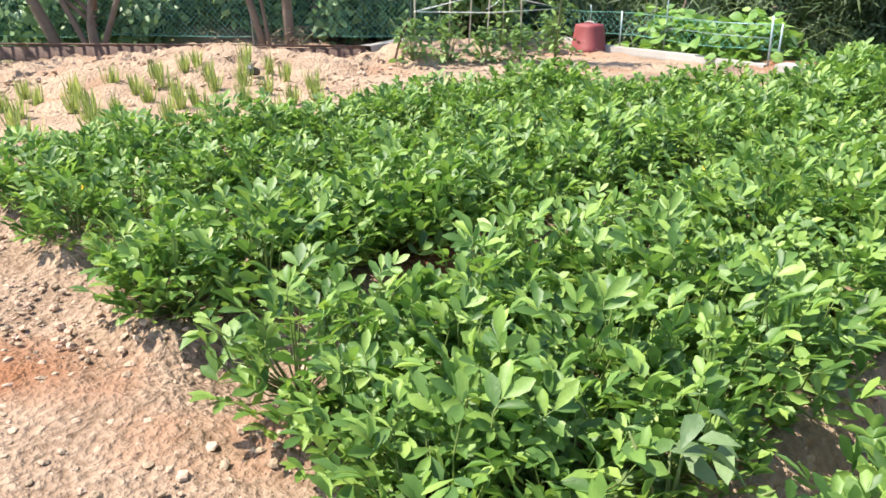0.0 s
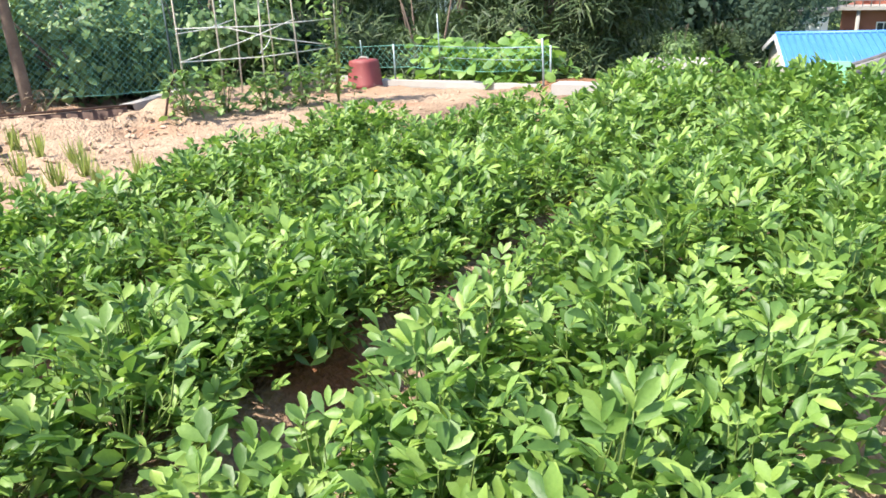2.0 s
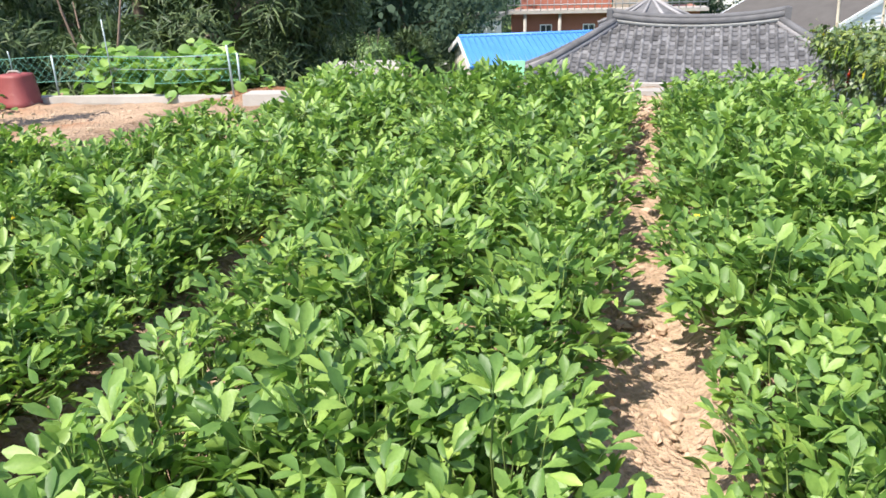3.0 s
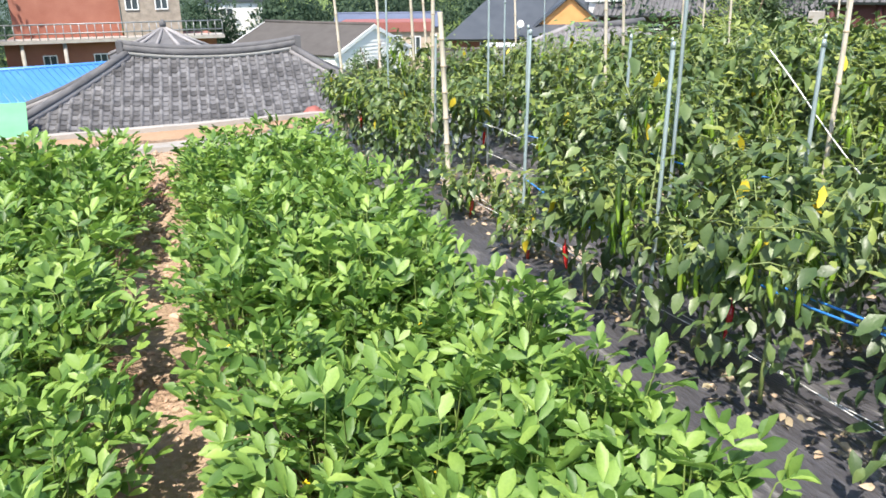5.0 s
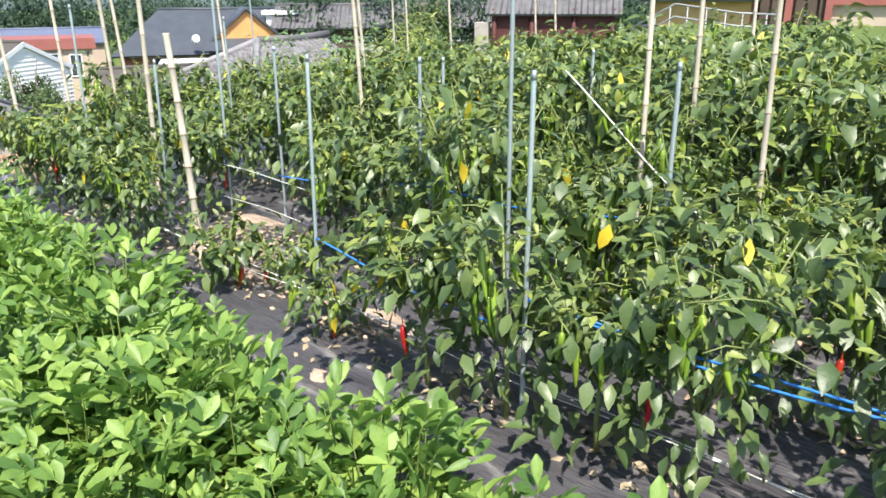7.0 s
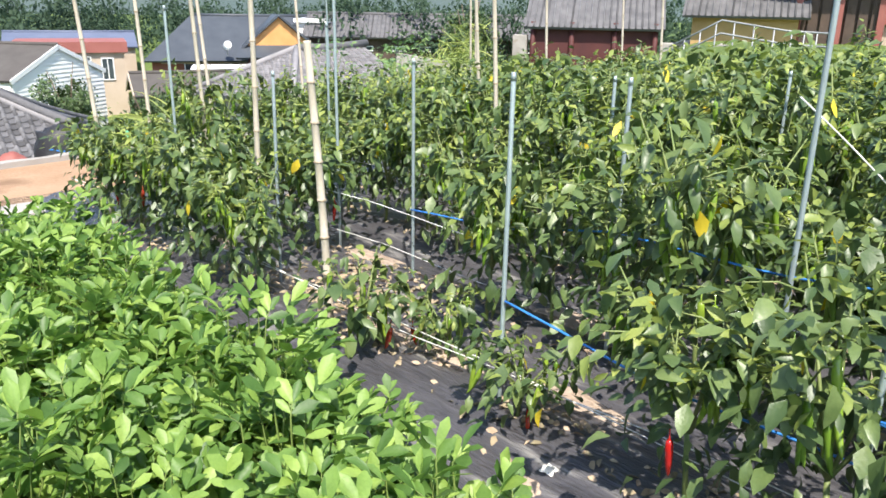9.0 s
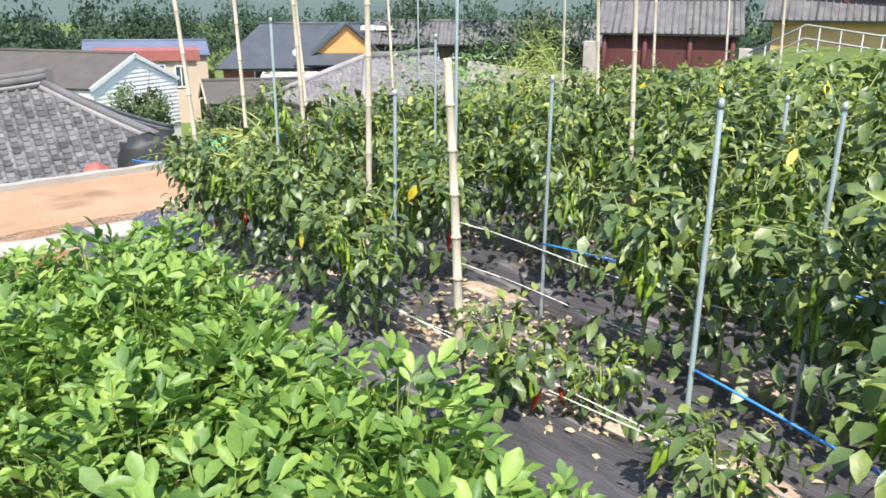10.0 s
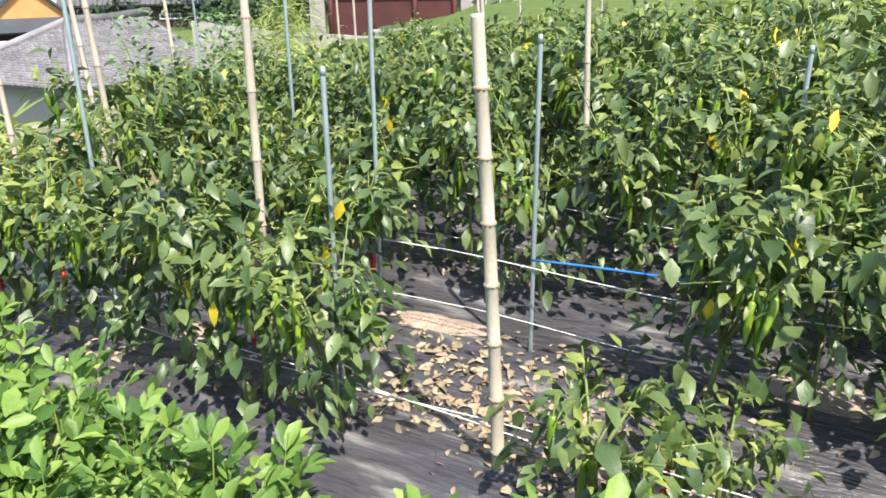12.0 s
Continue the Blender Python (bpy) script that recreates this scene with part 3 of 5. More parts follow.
# ---- chilli peppers ----
def chilli(seed, high, spread, leaves_n, fruits, red):
    """One plant about the origin: stems, leaves (old and young), fruits."""
    r = np.random.default_rng(seed)
    stems = Shape()
    fork = high * 0.32
    stems.tube([(0, 0, -0.05), (0.005, 0, fork * 0.5), (0, 0.005, fork)], [0.009, 0.008, 0.007], 6)
    tips = []
    for k in range(7):
        a = k * 2 * np.pi / 7 + r.normal(0, 0.3)
        reach, up = spread * r.uniform(0.5, 1.0), high * r.uniform(0.75, 1.0)
        mid = np.array([np.cos(a) * reach * 0.45, np.sin(a) * reach * 0.45, fork + (up - fork) * 0.5])
        end = np.array([np.cos(a) * reach, np.sin(a) * reach, up])
        stems.tube([(0, 0, fork), mid, end], [0.006, 0.0045, 0.002], 5)
        tips.append((mid, end))
        for q in range(3):
            b = mid + (end - mid) * r.uniform(0, 0.8)
            e = b + np.array([*r.normal(0, 0.11 * high, 2), r.uniform(0.0, 0.12 * high)])
            stems.tube([b, (b + e) / 2 + (0, 0, 0.015), e], [0.003, 0.0025, 0.0015], 4)
            tips.append((b, e))
    pick = r.integers(len(tips), size=leaves_n)
    f = 1.08 - 1.0 * r.uniform(0, 1, leaves_n) ** 1.5       # leaves crowd towards the shoot tips
    B = np.array([tips[p][0] + (tips[p][1] - tips[p][0]) * t for p, t in zip(pick, f)])
    B += r.normal(0, 0.03, B.shape)
    # a skirt of leaves lower down
    low = r.uniform(size=leaves_n) < 0.32
    a = r.uniform(0, 2 * np.pi, leaves_n)
    rr = spread * r.uniform(0.15, 0.95, leaves_n)
    B[low] = np.stack([np.cos(a) * rr, np.sin(a) * rr, high * r.uniform(0.16, 0.68, leaves_n)], 1)[low]
    out = np.arctan2(B[:, 1], B[:, 0]) + r.normal(0, 0.9, leaves_n)
    dip = r.normal(-0.55, 0.45, leaves_n) + 0.5 * np.clip(B[:, 2] / high - 0.35, 0, 1)
    W = np.stack([np.cos(out) * np.cos(dip), np.sin(out) * np.cos(dip), np.sin(dip)], 1)
    U = np.stack([np.cos(out), np.sin(out), np.full(leaves_n, 1.2)], 1) + r.normal(0, 0.35, (leaves_n, 3))
    size = r.uniform(0.034, 0.086, leaves_n)
    young = (B[:, 2] > high * 0.6) & (r.uniform(size=leaves_n) < 0.48)
    size[young] *= 0.66
    old_V = foliage(PEPPER_FORM, B[~young], W[~young], U[~young], size[~young])
    young_V = foliage(PEPPER_FORM, B[young], W[young] + np.array([0, 0, 0.5]), U[young], size[young])
    pods = []
    for k in range(fruits):
        p = tips[r.integers(len(tips))]
        base = p[0] + (p[1] - p[0]) * r.uniform(0, 0.7) - np.array([0, 0, 0.03])
        ln = r.uniform(0.085, 0.15)
        sway = r.normal(0, 0.016, 2)
        pods.append((base, ln, sway, k < red))
    return stems, old_V, young_V, pods


def pod_mesh(base, ln, sway):
    S = Shape()
    t = np.array([0, 0.06, 0.3, 0.65, 0.9, 1.0])
    S.tube([(base[0] + sway[0] * s * s, base[1] + sway[1] * s * s, base[2] - ln * s) for s in t], np.array([0.004, 0.0095, 0.011, 0.009, 0.005, 0.001]), 6)
    S.tube([(base[0], base[1], base[2] + 0.028), (base[0], base[1], base[2] + 0.004), (base[0], base[1], base[2] - 0.004)], [0.0018, 0.002, 0.006], 5)
    return S


def chilli_proto(seed, high, spread, leaves_n, fruits, red, yellow=False):
    stems, old_V, young_V, pods = chilli(seed, high, spread, leaves_n, fruits, red)
    meshes = [("stalk", stems.mesh("stalk"), M_PEPPER_STEM, ""), ("foliage", quads("foliage", *old_V), M_PEPPER, "drooping dark green leaves"),
              ("young_foliage", quads("young_foliage", *young_V), M_PEPPER_YOUNG, "yellow-green young leaves")]
    for base, ln, sway, is_red in pods:
        if is_red:
            base = base * np.array([0.9, 0.9, 0.6])
        meshes.append(("pepper_pod", pod_mesh(base, ln, sway).mesh("pepper_pod"), M_RED_FRUIT if is_red else M_GREEN_FRUIT, "ripe red pod" if is_red else "green pod"))
    if yellow:
        r = np.random.default_rng(seed + 50)
        B = np.stack([*r.normal(0, spread * 0.5, (2, 3)), high * r.uniform(0.55, 0.95, 3)], 1)
        W = np.stack([*r.normal(0, 0.5, (2, 3)), np.full(3, -1.0)], 1)
        meshes.append(("yellow_leaves", quads("yellow_leaves", *foliage(PEPPER_FORM, B, W, r.normal(0, 1, (3, 3)), 0.075)), M_YELLOW_LEAF, "yellowed leaves"))
    for _, me, m, _ in meshes:
        me.materials.append(m)
    return meshes


CHILLI = {"tall": [chilli_proto(100 + k, 0.86, 0.27, 480, 24, int(k == 3), k in (0, 2)) for k in range(5)],
          "mid": [chilli_proto(200 + k, 0.70, 0.26, 460, 22, k % 2, k in (1, 2)) for k in range(4)],
          "small": [chilli_proto(300 + k, 0.31, 0.23, 190, 9, 1, k == 0) for k in range(3)]}


def plant_chilli(kind, k, x, y, turn, big):
    label = {"tall": "tall bushy chilli pepper plant with hanging green pods", "mid": "leafy chilli pepper plant with green and red pods", "small": "small low chilli pepper plant with red pods"}[kind]
    ob = thing("chilli_plant", label, "pepper plant", Matrix.Translation((x, y, film_height(x, y))) @ pose(0, 0, 0, *rng.normal(0, 3, 2), turn) @ Matrix.Diagonal((big, big, big, 1)), "chilli plants in rows")
    for name, me, m, lab in CHILLI[kind][k % len(CHILLI[kind])]:
        part(name, me, m, ob, lab)


ROW_X = [1.32, 1.97, 2.64, 3.32, 4.0, 4.68, 5.36, 6.04, 6.72]
FIRST_ROW = [(2.0, "mid", 1.0), (2.5, "tall", 1.0), (3.08, "tall", 0.98), (3.42, "mid", 1.05), (3.76, "mid", 1.16), (4.12, "mid", 1.14), (4.79, "small", 0.95), (5.64, "small", 1.2),
             (6.40, "mid", 0.92), (6.72, "mid", 1.0), (7.05, "mid", 1.02), (7.4, "mid", 1.0), (7.75, "mid", 1.05), (8.05, "mid", 1.0), (8.35, "mid", 0.95)]
for k, (y, kind, big) in enumerate(FIRST_ROW):
    plant_chilli(kind, k, 1.32 + rng.normal(0, 0.03), y, rng.uniform(0, 360), big)
plant_chilli("small", 1, 1.52, 5.34, 40, 0.95)
plant_chilli("mid", 2, 1.88, 5.44, 120, 1.12)
for row, x in enumerate(ROW_X[1:]):
    y = 1.7 + 0.2 * (row % 2)
    k = row
    while y < 8.45 + 0.15 * row:
        gap = row == 0 and 5.2 < y < 6.8
        if not gap:
            tall = row >= 2 or rng.uniform() < 0.5
            big = rng.uniform(0.92, 1.08) * ((1.2 if y < 4.5 else 1.04) if row == 0 else 1.12 if row == 1 else 1.34 - 0.12 * max(0.0, y - 5.4))
            plant_chilli("tall" if tall else "mid", k, x + rng.normal(0, 0.04), y, rng.uniform(0, 360), big)
        y += rng.uniform(0.34, 0.44)
        k += 1


# ---- stakes ----
def steel_stake(x, y, top, lean_x=0.0, lean_y=0.0):
    ob = thing("steel_stake", "thin blue-grey steel pipe stake in the pepper row", "stake", Matrix.Translation((x, y, 0)), "stakes in the pepper rows")
    S = Shape()
    path = [(lean_x * t, lean_y * t, -0.2 + (top + 0.2) * t) for t in (0, 0.25, 0.5, 0.75, 0.985, 1.0)]
    S.tube(path, [0.0085, 0.0085, 0.0085, 0.0085, 0.0085, 0.006], 8)
    part("pipe", S, M_STEEL, ob)
    C = Shape()
    C.tube([path[4], (path[5][0], path[5][1], path[5][2] + 0.006)], [0.0098, 0.0075], 8)
    part("end_cap", C, M_STEEL, ob)


def bamboo_stake(x, y, top, lean_x=0.0, lean_y=0.0, r0=0.014):
    ob = thing("bamboo_stake", "dry pale bamboo pole stuck in the pepper row", "stake", Matrix.Translation((x, y, 0)), "stakes in the pepper rows")
    S = Shape()
    path, rad, rings = [], [], []
    n = 9
    for k in range(n + 1):
        for dt, f in ((-0.006, 0.97), (0.0, 1.16), (0.006, 0.97)):
            t = min(max(k / n + dt, 0), 1) if 0 < k < n else k / n + (dt if (k == 0 and dt > 0) or (k == n and dt < 0) else 0)
            bow = 0.012 * math.sin(t * math.pi)
            path.append((lean_x * t + bow, lean_y * t, -0.2 + (top + 0.2) * t))
            rad.append(r0 * (1 - 0.18 * t) * (f if 0 < k < n else 1))
        if 0 < k < n:
            rings.append((Vector(path[-2]), rad[-2]))
    S.tube(path, rad, 8)
    part("cane", S, M_BAMBOO, ob)
    for c, rr in rings:
        part("node", Shape().tube([c - Vector((0, 0, 0.006)), c, c + Vector((0, 0, 0.006))], [rr * 0.9, rr * 1.1, rr * 0.9], 8), M_BAMBOO_NODE, ob, "raised grey-brown node")


for a in [(1.30, 3.71, 1.25, 0.01, 0.0), (1.35, 4.90, 1.23, 0.04, 0.03), (1.50, 6.55, 1.11, 0.04, 0.03), (1.94, 4.84, 1.19, 0.01, 0.0), (2.01, 6.08, 1.18, 0.01, 0.01), (1.85, 3.52, 1.25), (2.04, 6.74, 1.85, 0.0, 0.0),
          (1.66, 4.07, 1.85, -0.01, 0.0), (1.56, 7.72, 1.40, 0.0, 0.0), (2.64, 5.35, 1.12), (3.3, 4.8, 1.15, 0.02, 0), (2.62, 7.6, 1.3), (4.5, 10.1, 1.9, -0.04, 0), (3.95, 3.2, 1.3), (1.95, 2.4, 1.25), (1.32, 2.4, 1.25)]:
    steel_stake(*a)
for a in [(1.336, 5.885, 1.29, -0.016, 0.085, 0.02), (1.66, 7.01, 1.95, 0.03, -0.02, 0.017), (1.95, 8.06, 1.95, -0.06, 0.03, 0.015), (1.32, 8.22, 1.9, -0.1, 0.02), (2.72, 6.11, 2.0, -0.06, 0.08, 0.014), (3.47, 6.92, 2.0, -0.09, 0.08),
          (2.54, 4.01, 1.95, 0.02, 0.03, 0.014), (2.66, 3.5, 1.95, 0.02, 0.05, 0.014), (3.05, 4.02, 2.0, 0.04, 0.05), (2.31, 8.59, 2.0, -0.1, 0.06), (3.92, 9.75, 2.1, -0.08, 0.05), (6.5, 9.9, 2.2, -0.03, 0.04), (8.0, 11.2, 2.4, -0.05, 0.05),
          (4.9, 4.5, 2.1, 0.05, 0.08), (6.4, 7.2, 2.1, -0.06, 0.1), (5.6, 8.0, 2.0, -0.05, 0.08), (7.9, 8.6, 2.1, -0.05, 0.1), (1.75, 8.5, 1.8, -0.03, 0)]:
    bamboo_stake(*a)


# ---- twine ----
def twine(name, label, m, ends, sag, r, strands=1):
    S = Shape()
    A, B = np.array(ends[0], float), np.array(ends[1], float)
    for k in range(strands):
        off = np.array([0.012 * k, 0.0, 0.014 * k])
        ts = np.linspace(0, 1, 13)
        S.tube([A + (B - A) * t + off * math.sin(t * math.pi) * 2 - np.array([0, 0, sag * 4 * t * (1 - t) * (1 + 0.4 * k)]) + np.array([0, 0, 0.006 * math.sin(9 * t + k)]) for t in ts], r, 5)
    tagged(part(name, S, m), label, "twine", "twine along the rows")


for row, x in enumerate(ROW_X[:6]):
    for z, dx in ((0.20, 0.03), (0.44, -0.03)):
        if row == 0 and z > 0.4:
            continue
        y = 1.2
        while y < 8.8:
            step = float(rng.uniform(1.5, 2.1))
            twine("white_twine", "white twine stretched along a pepper row", M_TWINE, ((x + dx, y, z), (x + dx, min(y + step, 9.0), z)), 0.02, 0.0022, 2 if row == 0 else 1)
            y += step
for a, b, n in [((1.31, 3.71, 0.52), (1.34, 2.4, 0.52), 2), ((1.36, 4.90, 0.46), (1.33, 3.72, 0.38), 1), ((1.99, 6.08, 0.44), (1.95, 4.86, 0.60), 1), ((1.95, 4.82, 0.60), (1.87, 3.54, 0.70), 1)]:
    twine("blue_twine", "bright blue twine tied between stakes", M_BLUE_TWINE, (a, b), 0.03, 0.0045, n)

twine("white_twine", "white cord slanting down from a tall stake", M_TWINE, ((2.54, 4.45, 1.12), (2.48, 3.5, 0.42)), 0.01, 0.0036)


# ---- litter on the film ----
def litter():
    r = np.random.default_rng(21)
    n = 3600
    row = np.array(ROW_X[:4])[r.integers(4, size=n)]
    heap = r.integers(70, size=n)
    x = row + r.normal(0.04, 0.05, 70)[heap] + r.normal(0, 0.065, n)
    y = r.uniform(1.8, 9.0, 70)[heap] + r.normal(0, 0.10, n)
    x[:650] = r.normal(1.72, 0.17, 650)                       # the open patch beside the tall bamboo
    y[:650] = r.normal(6.15, 0.28, 650)
    z = np.array([film_height(a, b) for a, b in zip(x, y)]) + 0.006
    a = r.uniform(0, 2 * np.pi, n)
    V, F = foliage(PEPPER_FORM, np.stack([x, y, z], 1), np.stack([np.cos(a), np.sin(a), r.normal(0.15, 0.25, n)], 1), np.stack([r.normal(0, 0.7, n), r.normal(0, 0.7, n), np.ones(n)], 1), r.uniform(0.02, 0.05, n))
    tagged(part("leaf_litter", Shape().add(V, F), M_STRAW), "dry curled straw-coloured leaves on the film", "litter", kind="stuff")


litter()


def soil_heaps():
    """Thin spills of pale soil lying on the film between the first two rows."""
    r = np.random.default_rng(9)
    for cx, cy, sx, sy in [(1.55, 5.5, 0.10, 0.42), (1.64, 4.75, 0.08, 0.22), (2.25, 5.2, 0.14, 0.3), (2.1, 6.5, 0.12, 0.2), (1.62, 7.5, 0.1, 0.3), (1.08, 4.55, 0.04, 0.07)]:
        V, n, m = [], 22, 5
        for j in range(m + 1):
            for i in range(n):
                an = i * 2 * math.pi / n
                q = (j / m) * (1 + 0.45 * noise.noise((math.cos(an) * 1.6 + cx * 9, math.sin(an) * 1.6 + cy, 0)))
                x, y = cx + sx * q * math.cos(an), cy + sy * q * math.sin(an)
                V.append((x, y, film_height(x, y) + 0.022 * (1 - (j / m) ** 2) - 0.004 + 0.006 * noise.noise((x * 20, y * 20, 1))))
        F = [(j * n + i, j * n + (i + 1) % n, (j + 1) * n + (i + 1) % n, (j + 1) * n + i) for j in range(m) for i in range(n)]
        tagged(part("soil_spill", Shape().add(V, F), M_SOIL), "pale soil spilled over the black film", "soil", "soil spills on the film")


soil_heaps()


# ---- left side: sheet wall, trees, net, trellis, kerb things ----
def gz(x, y):
    return float(ground_height(np.array([float(x)]), np.array([float(y)]))[0])


def sheet_wall():
    ob = thing("sheet_wall", "low rusty brown corrugated sheet retaining the soil", "retaining wall", kind="structure")
    A, B = np.array([-12.6, -0.4]), np.array([-7.9, 5.0])
    d = unit(B - A)
    nrm = np.array([d[1], -d[0]])
    length = np.linalg.norm(B - A)
    n = 12
    for k in range(n):
        S = Shape()
        us = np.linspace(k * length / n + 0.004, (k + 1) * length / n - 0.004, 13)
        V = []
        for u in us:
            wob = 0.005 * math.cos(u * 42)
            p = A + d * u + nrm * wob
            z0 = gz(*p) - 0.3
            for off, z in ((0.006, z0), (0.006, 0.19 + 0.012 * math.sin(u * 1.7)), (-0.006, 0.19 + 0.012 * math.sin(u * 1.7)), (-0.006, z0)):
                q = p + nrm * off
                V.append((q[0], q[1], z))
        F = [(i * 4 + a, i * 4 + (a + 1) % 4, (i + 1) * 4 + (a + 1) % 4, (i + 1) * 4 + a) for i in range(12) for a in range(4)]
        part("panel", S.add(V, F), M_RUST, ob)
    R = Shape()
    R.tube([(A[0], A[1], 0.20), ((A[0] + B[0]) / 2, (A[1] + B[1]) / 2, 0.205), (B[0], B[1], 0.20)], 0.014, 6)
    part("top_rail", R, M_RUST, ob)


sheet_wall()


def bare_tree(x, y, stems_list, label):
    ob = thing("tree", label, "tree", Matrix.Translation((x, y, gz(x, y))))
    T = Shape()
    for k, (bx, by, lean_x, lean_y, high, r0) in enumerate(stems_list):
        ts = np.linspace(0, 1, 8)
        T.tube([(bx + lean_x * t + 0.05 * math.sin(5 * t + k), by + lean_y * t + 0.05 * math.cos(4 * t + k), -0.2 + high * t) for t in ts], r0 * (0.95 - 0.5 * ts), 9)
    part("trunk", T, M_BARK, ob)
    r = np.random.default_rng(int(abs(x * 100)))
    centres = []
    for bx, by, lx, ly, high, r0 in stems_list:
        for q in range(5):
            t = 0.55 + 0.1 * q
            b = np.array([bx + lx * t, by + ly * t, high * t - 0.2])
            e = b + np.array([*r.normal(0, 0.9, 2), r.uniform(0.3, 1.1)])
            part("limb", Shape().tube([b, (b + e) / 2 + (0, 0, 0.1), e], [r0 * 0.4, r0 * 0.28, r0 * 0.1], 6), M_BARK, ob)
            centres.append(e)
    n = 420
    c = np.array(centres)[r.integers(len(centres), size=n)] + r.normal(0, 0.38, (n, 3))
    V, F = foliage(SHRUB_FORM, c, r.normal(0, 1, (n, 3)) + (0, 0, -0.4), r.normal(0, 0.5, (n, 3)) + (0, 0, 1), r.uniform(0.07, 0.13, n))
    part("crown", Shape().add(V, F), M_SHRUB, ob)


bare_tree(-10.75, 2.5, [(-0.15, -0.2, -0.75, -0.95, 3.4, 0.085), (0.12, 0.15, 0.05, 0.06, 1.0, 0.085), (0.14, 0.18, -0.7, -0.8, 2.8, 0.045), (0.14, 0.18, 0.75, 0.9, 2.8, 0.045)], "grey-brown tree trunks forking low above the soil")
bare_tree(-9.15, 4.55, [(-0.16, -0.2, -0.45, -0.6, 3.3, 0.055), (0.02, 0.03, 0.1, 0.12, 3.4, 0.075), (-0.12, -0.1, -0.1, -0.15, 3.0, 0.03)], "twin grey-brown tree trunks with suckers at the base")
bare_tree(-12.1, 1.5, [(0, 0, -0.1, -0.14, 3.4, 0.06)], "single dark tree trunk behind the sheet wall")


def net_fence(a, b, z0, z1, label, cell=0.07, w=0.0014):
    ob = thing("net_fence", label, "fence", kind="structure")
    A, B = np.array(a, float), np.array(b, float)
    d = unit(B - A)
    length = float(np.linalg.norm(B - A))
    h = z1 - z0
    S = Shape()
    nrm = np.array([d[1], -d[0]]) * 0.001
    def strip(u0, v0, u1, v1):
        e = np.array([u1 - u0, v1 - v0])
        e = e / np.linalg.norm(e)
        s = np.array([-e[1], e[0]]) * w
        pts = [(u0 + s[0], v0 + s[1]), (u0 - s[0], v0 - s[1]), (u1 - s[0], v1 - s[1]), (u1 + s[0], v1 + s[1])]
        S.add([(*(A + d * u), z0 + v + 0.02 * math.sin(u * 3)) for u, v in pts], [(0, 1, 2, 3)])
    k = -h
    while k < length:
        u0, u1 = max(k, 0), min(k + h, length)
        if u1 - u0 > 0.02:
            strip(u0, u0 - k, u1, u1 - k)
            strip(u0, h - (u0 - k), u1, h - (u1 - k))
        k += cell
    part("net", S, M_NET, ob)
    E = Shape()
    for z in (z0, z1):
        E.tube([(*(A + d * t * length), z + 0.02 * math.sin(t * length * 3)) for t in np.linspace(0, 1, 12)], 0.003, 5)
    part("edge_cord", E, M_NET, ob)
    n = max(2, int(length / 2.0))
    for q in range(n + 1):
        P = Shape()
        p = A + d * length * q / n
        P.tube([(p[0], p[1], min(gz(*p), z0) - 0.1), (p[0], p[1], z1 + 0.03)], 0.012, 6)
        part("post", P, M_STEEL, ob)


net_fence((-13.4, -0.6), (-8.35, 6.0), 0.22, 1.9, "sagging green plastic net fence on thin posts")
net_fence((-8.35, 6.0), (-9.7, 8.9), 0.3, 1.5, "green net fence above the concrete kerb")
net_fence((-9.7, 8.9), (-4.9, 8.98), 0.12, 0.42, "low green net strung along the kerb", 0.11, 0.0014)


def white_post():
    ob = thing("fence_post", "thin white steel fence post at the kerb end", "post", Matrix.Translation((-4.88, 8.74, 0)))
    S = Shape()
    S.tube([(0, 0, -0.1), (-0.01, 0.0, 0.3), (-0.02, 0, 0.56)], 0.013, 8)
    part("pole", S, M_STEEL, ob)
    W = Shape()
    for z in (0.30, 0.45):
        W.tube([(0, 0, z), (-0.8, 0.15, z - 0.03), (-1.7, 0.2, z - 0.02)], 0.004, 5)
    part("wire", W, M_STEEL, ob)


white_post()
for x in (-6.55, -7.9):
    ob = thing("fence_stake", "thin grey steel stake in the vegetable patch", "stake", Matrix.Translation((x, 8.95, 0)), "stakes along the kerb")
    part("rod", Shape().tube([(0, 0, -0.2), (0.01, 0, 0.4), (0.0, 0, 0.85 if x > -7 else 0.5)], 0.008, 6), M_STEEL, ob)


def red_tub():
    ob = thing("plastic_tub", "faded dull-red plastic tub upside down on the kerb", "tub", Matrix.Translation((-7.5, 8.5, -0.08)))
    S = Shape()
    rings = [(0.215, 0.0), (0.22, 0.03), (0.205, 0.05), (0.175, 0.33), (0.165, 0.36), (0.10, 0.37), (0.01, 0.37)]
    V, m = [], 16
    for rad, z in rings:
        for k in range(m):
            a = k * 2 * math.pi / m
            c, s = math.cos(a), math.sin(a)
            q = (abs(c) ** 4 + abs(s) ** 4) ** -0.25      # rounded square
            V.append((c * q * rad, s * q * rad, z))
    F = [(i * m + k, i * m + (k + 1) % m, (i + 1) * m + (k + 1) % m, (i + 1) * m + k) for i in range(len(rings) - 1) for k in range(m)]
    part("body", S.add(V, F), M_BOX, ob)
    H = Shape()
    H.tube([(-0.09, 0.0, 0.37), (-0.05, 0.0, 0.395), (0.05, 0.0, 0.395), (0.09, 0.0, 0.37)], 0.012, 6)
    part("grip", H, M_CONCRETE, ob, "pale grey grip")


red_tub()


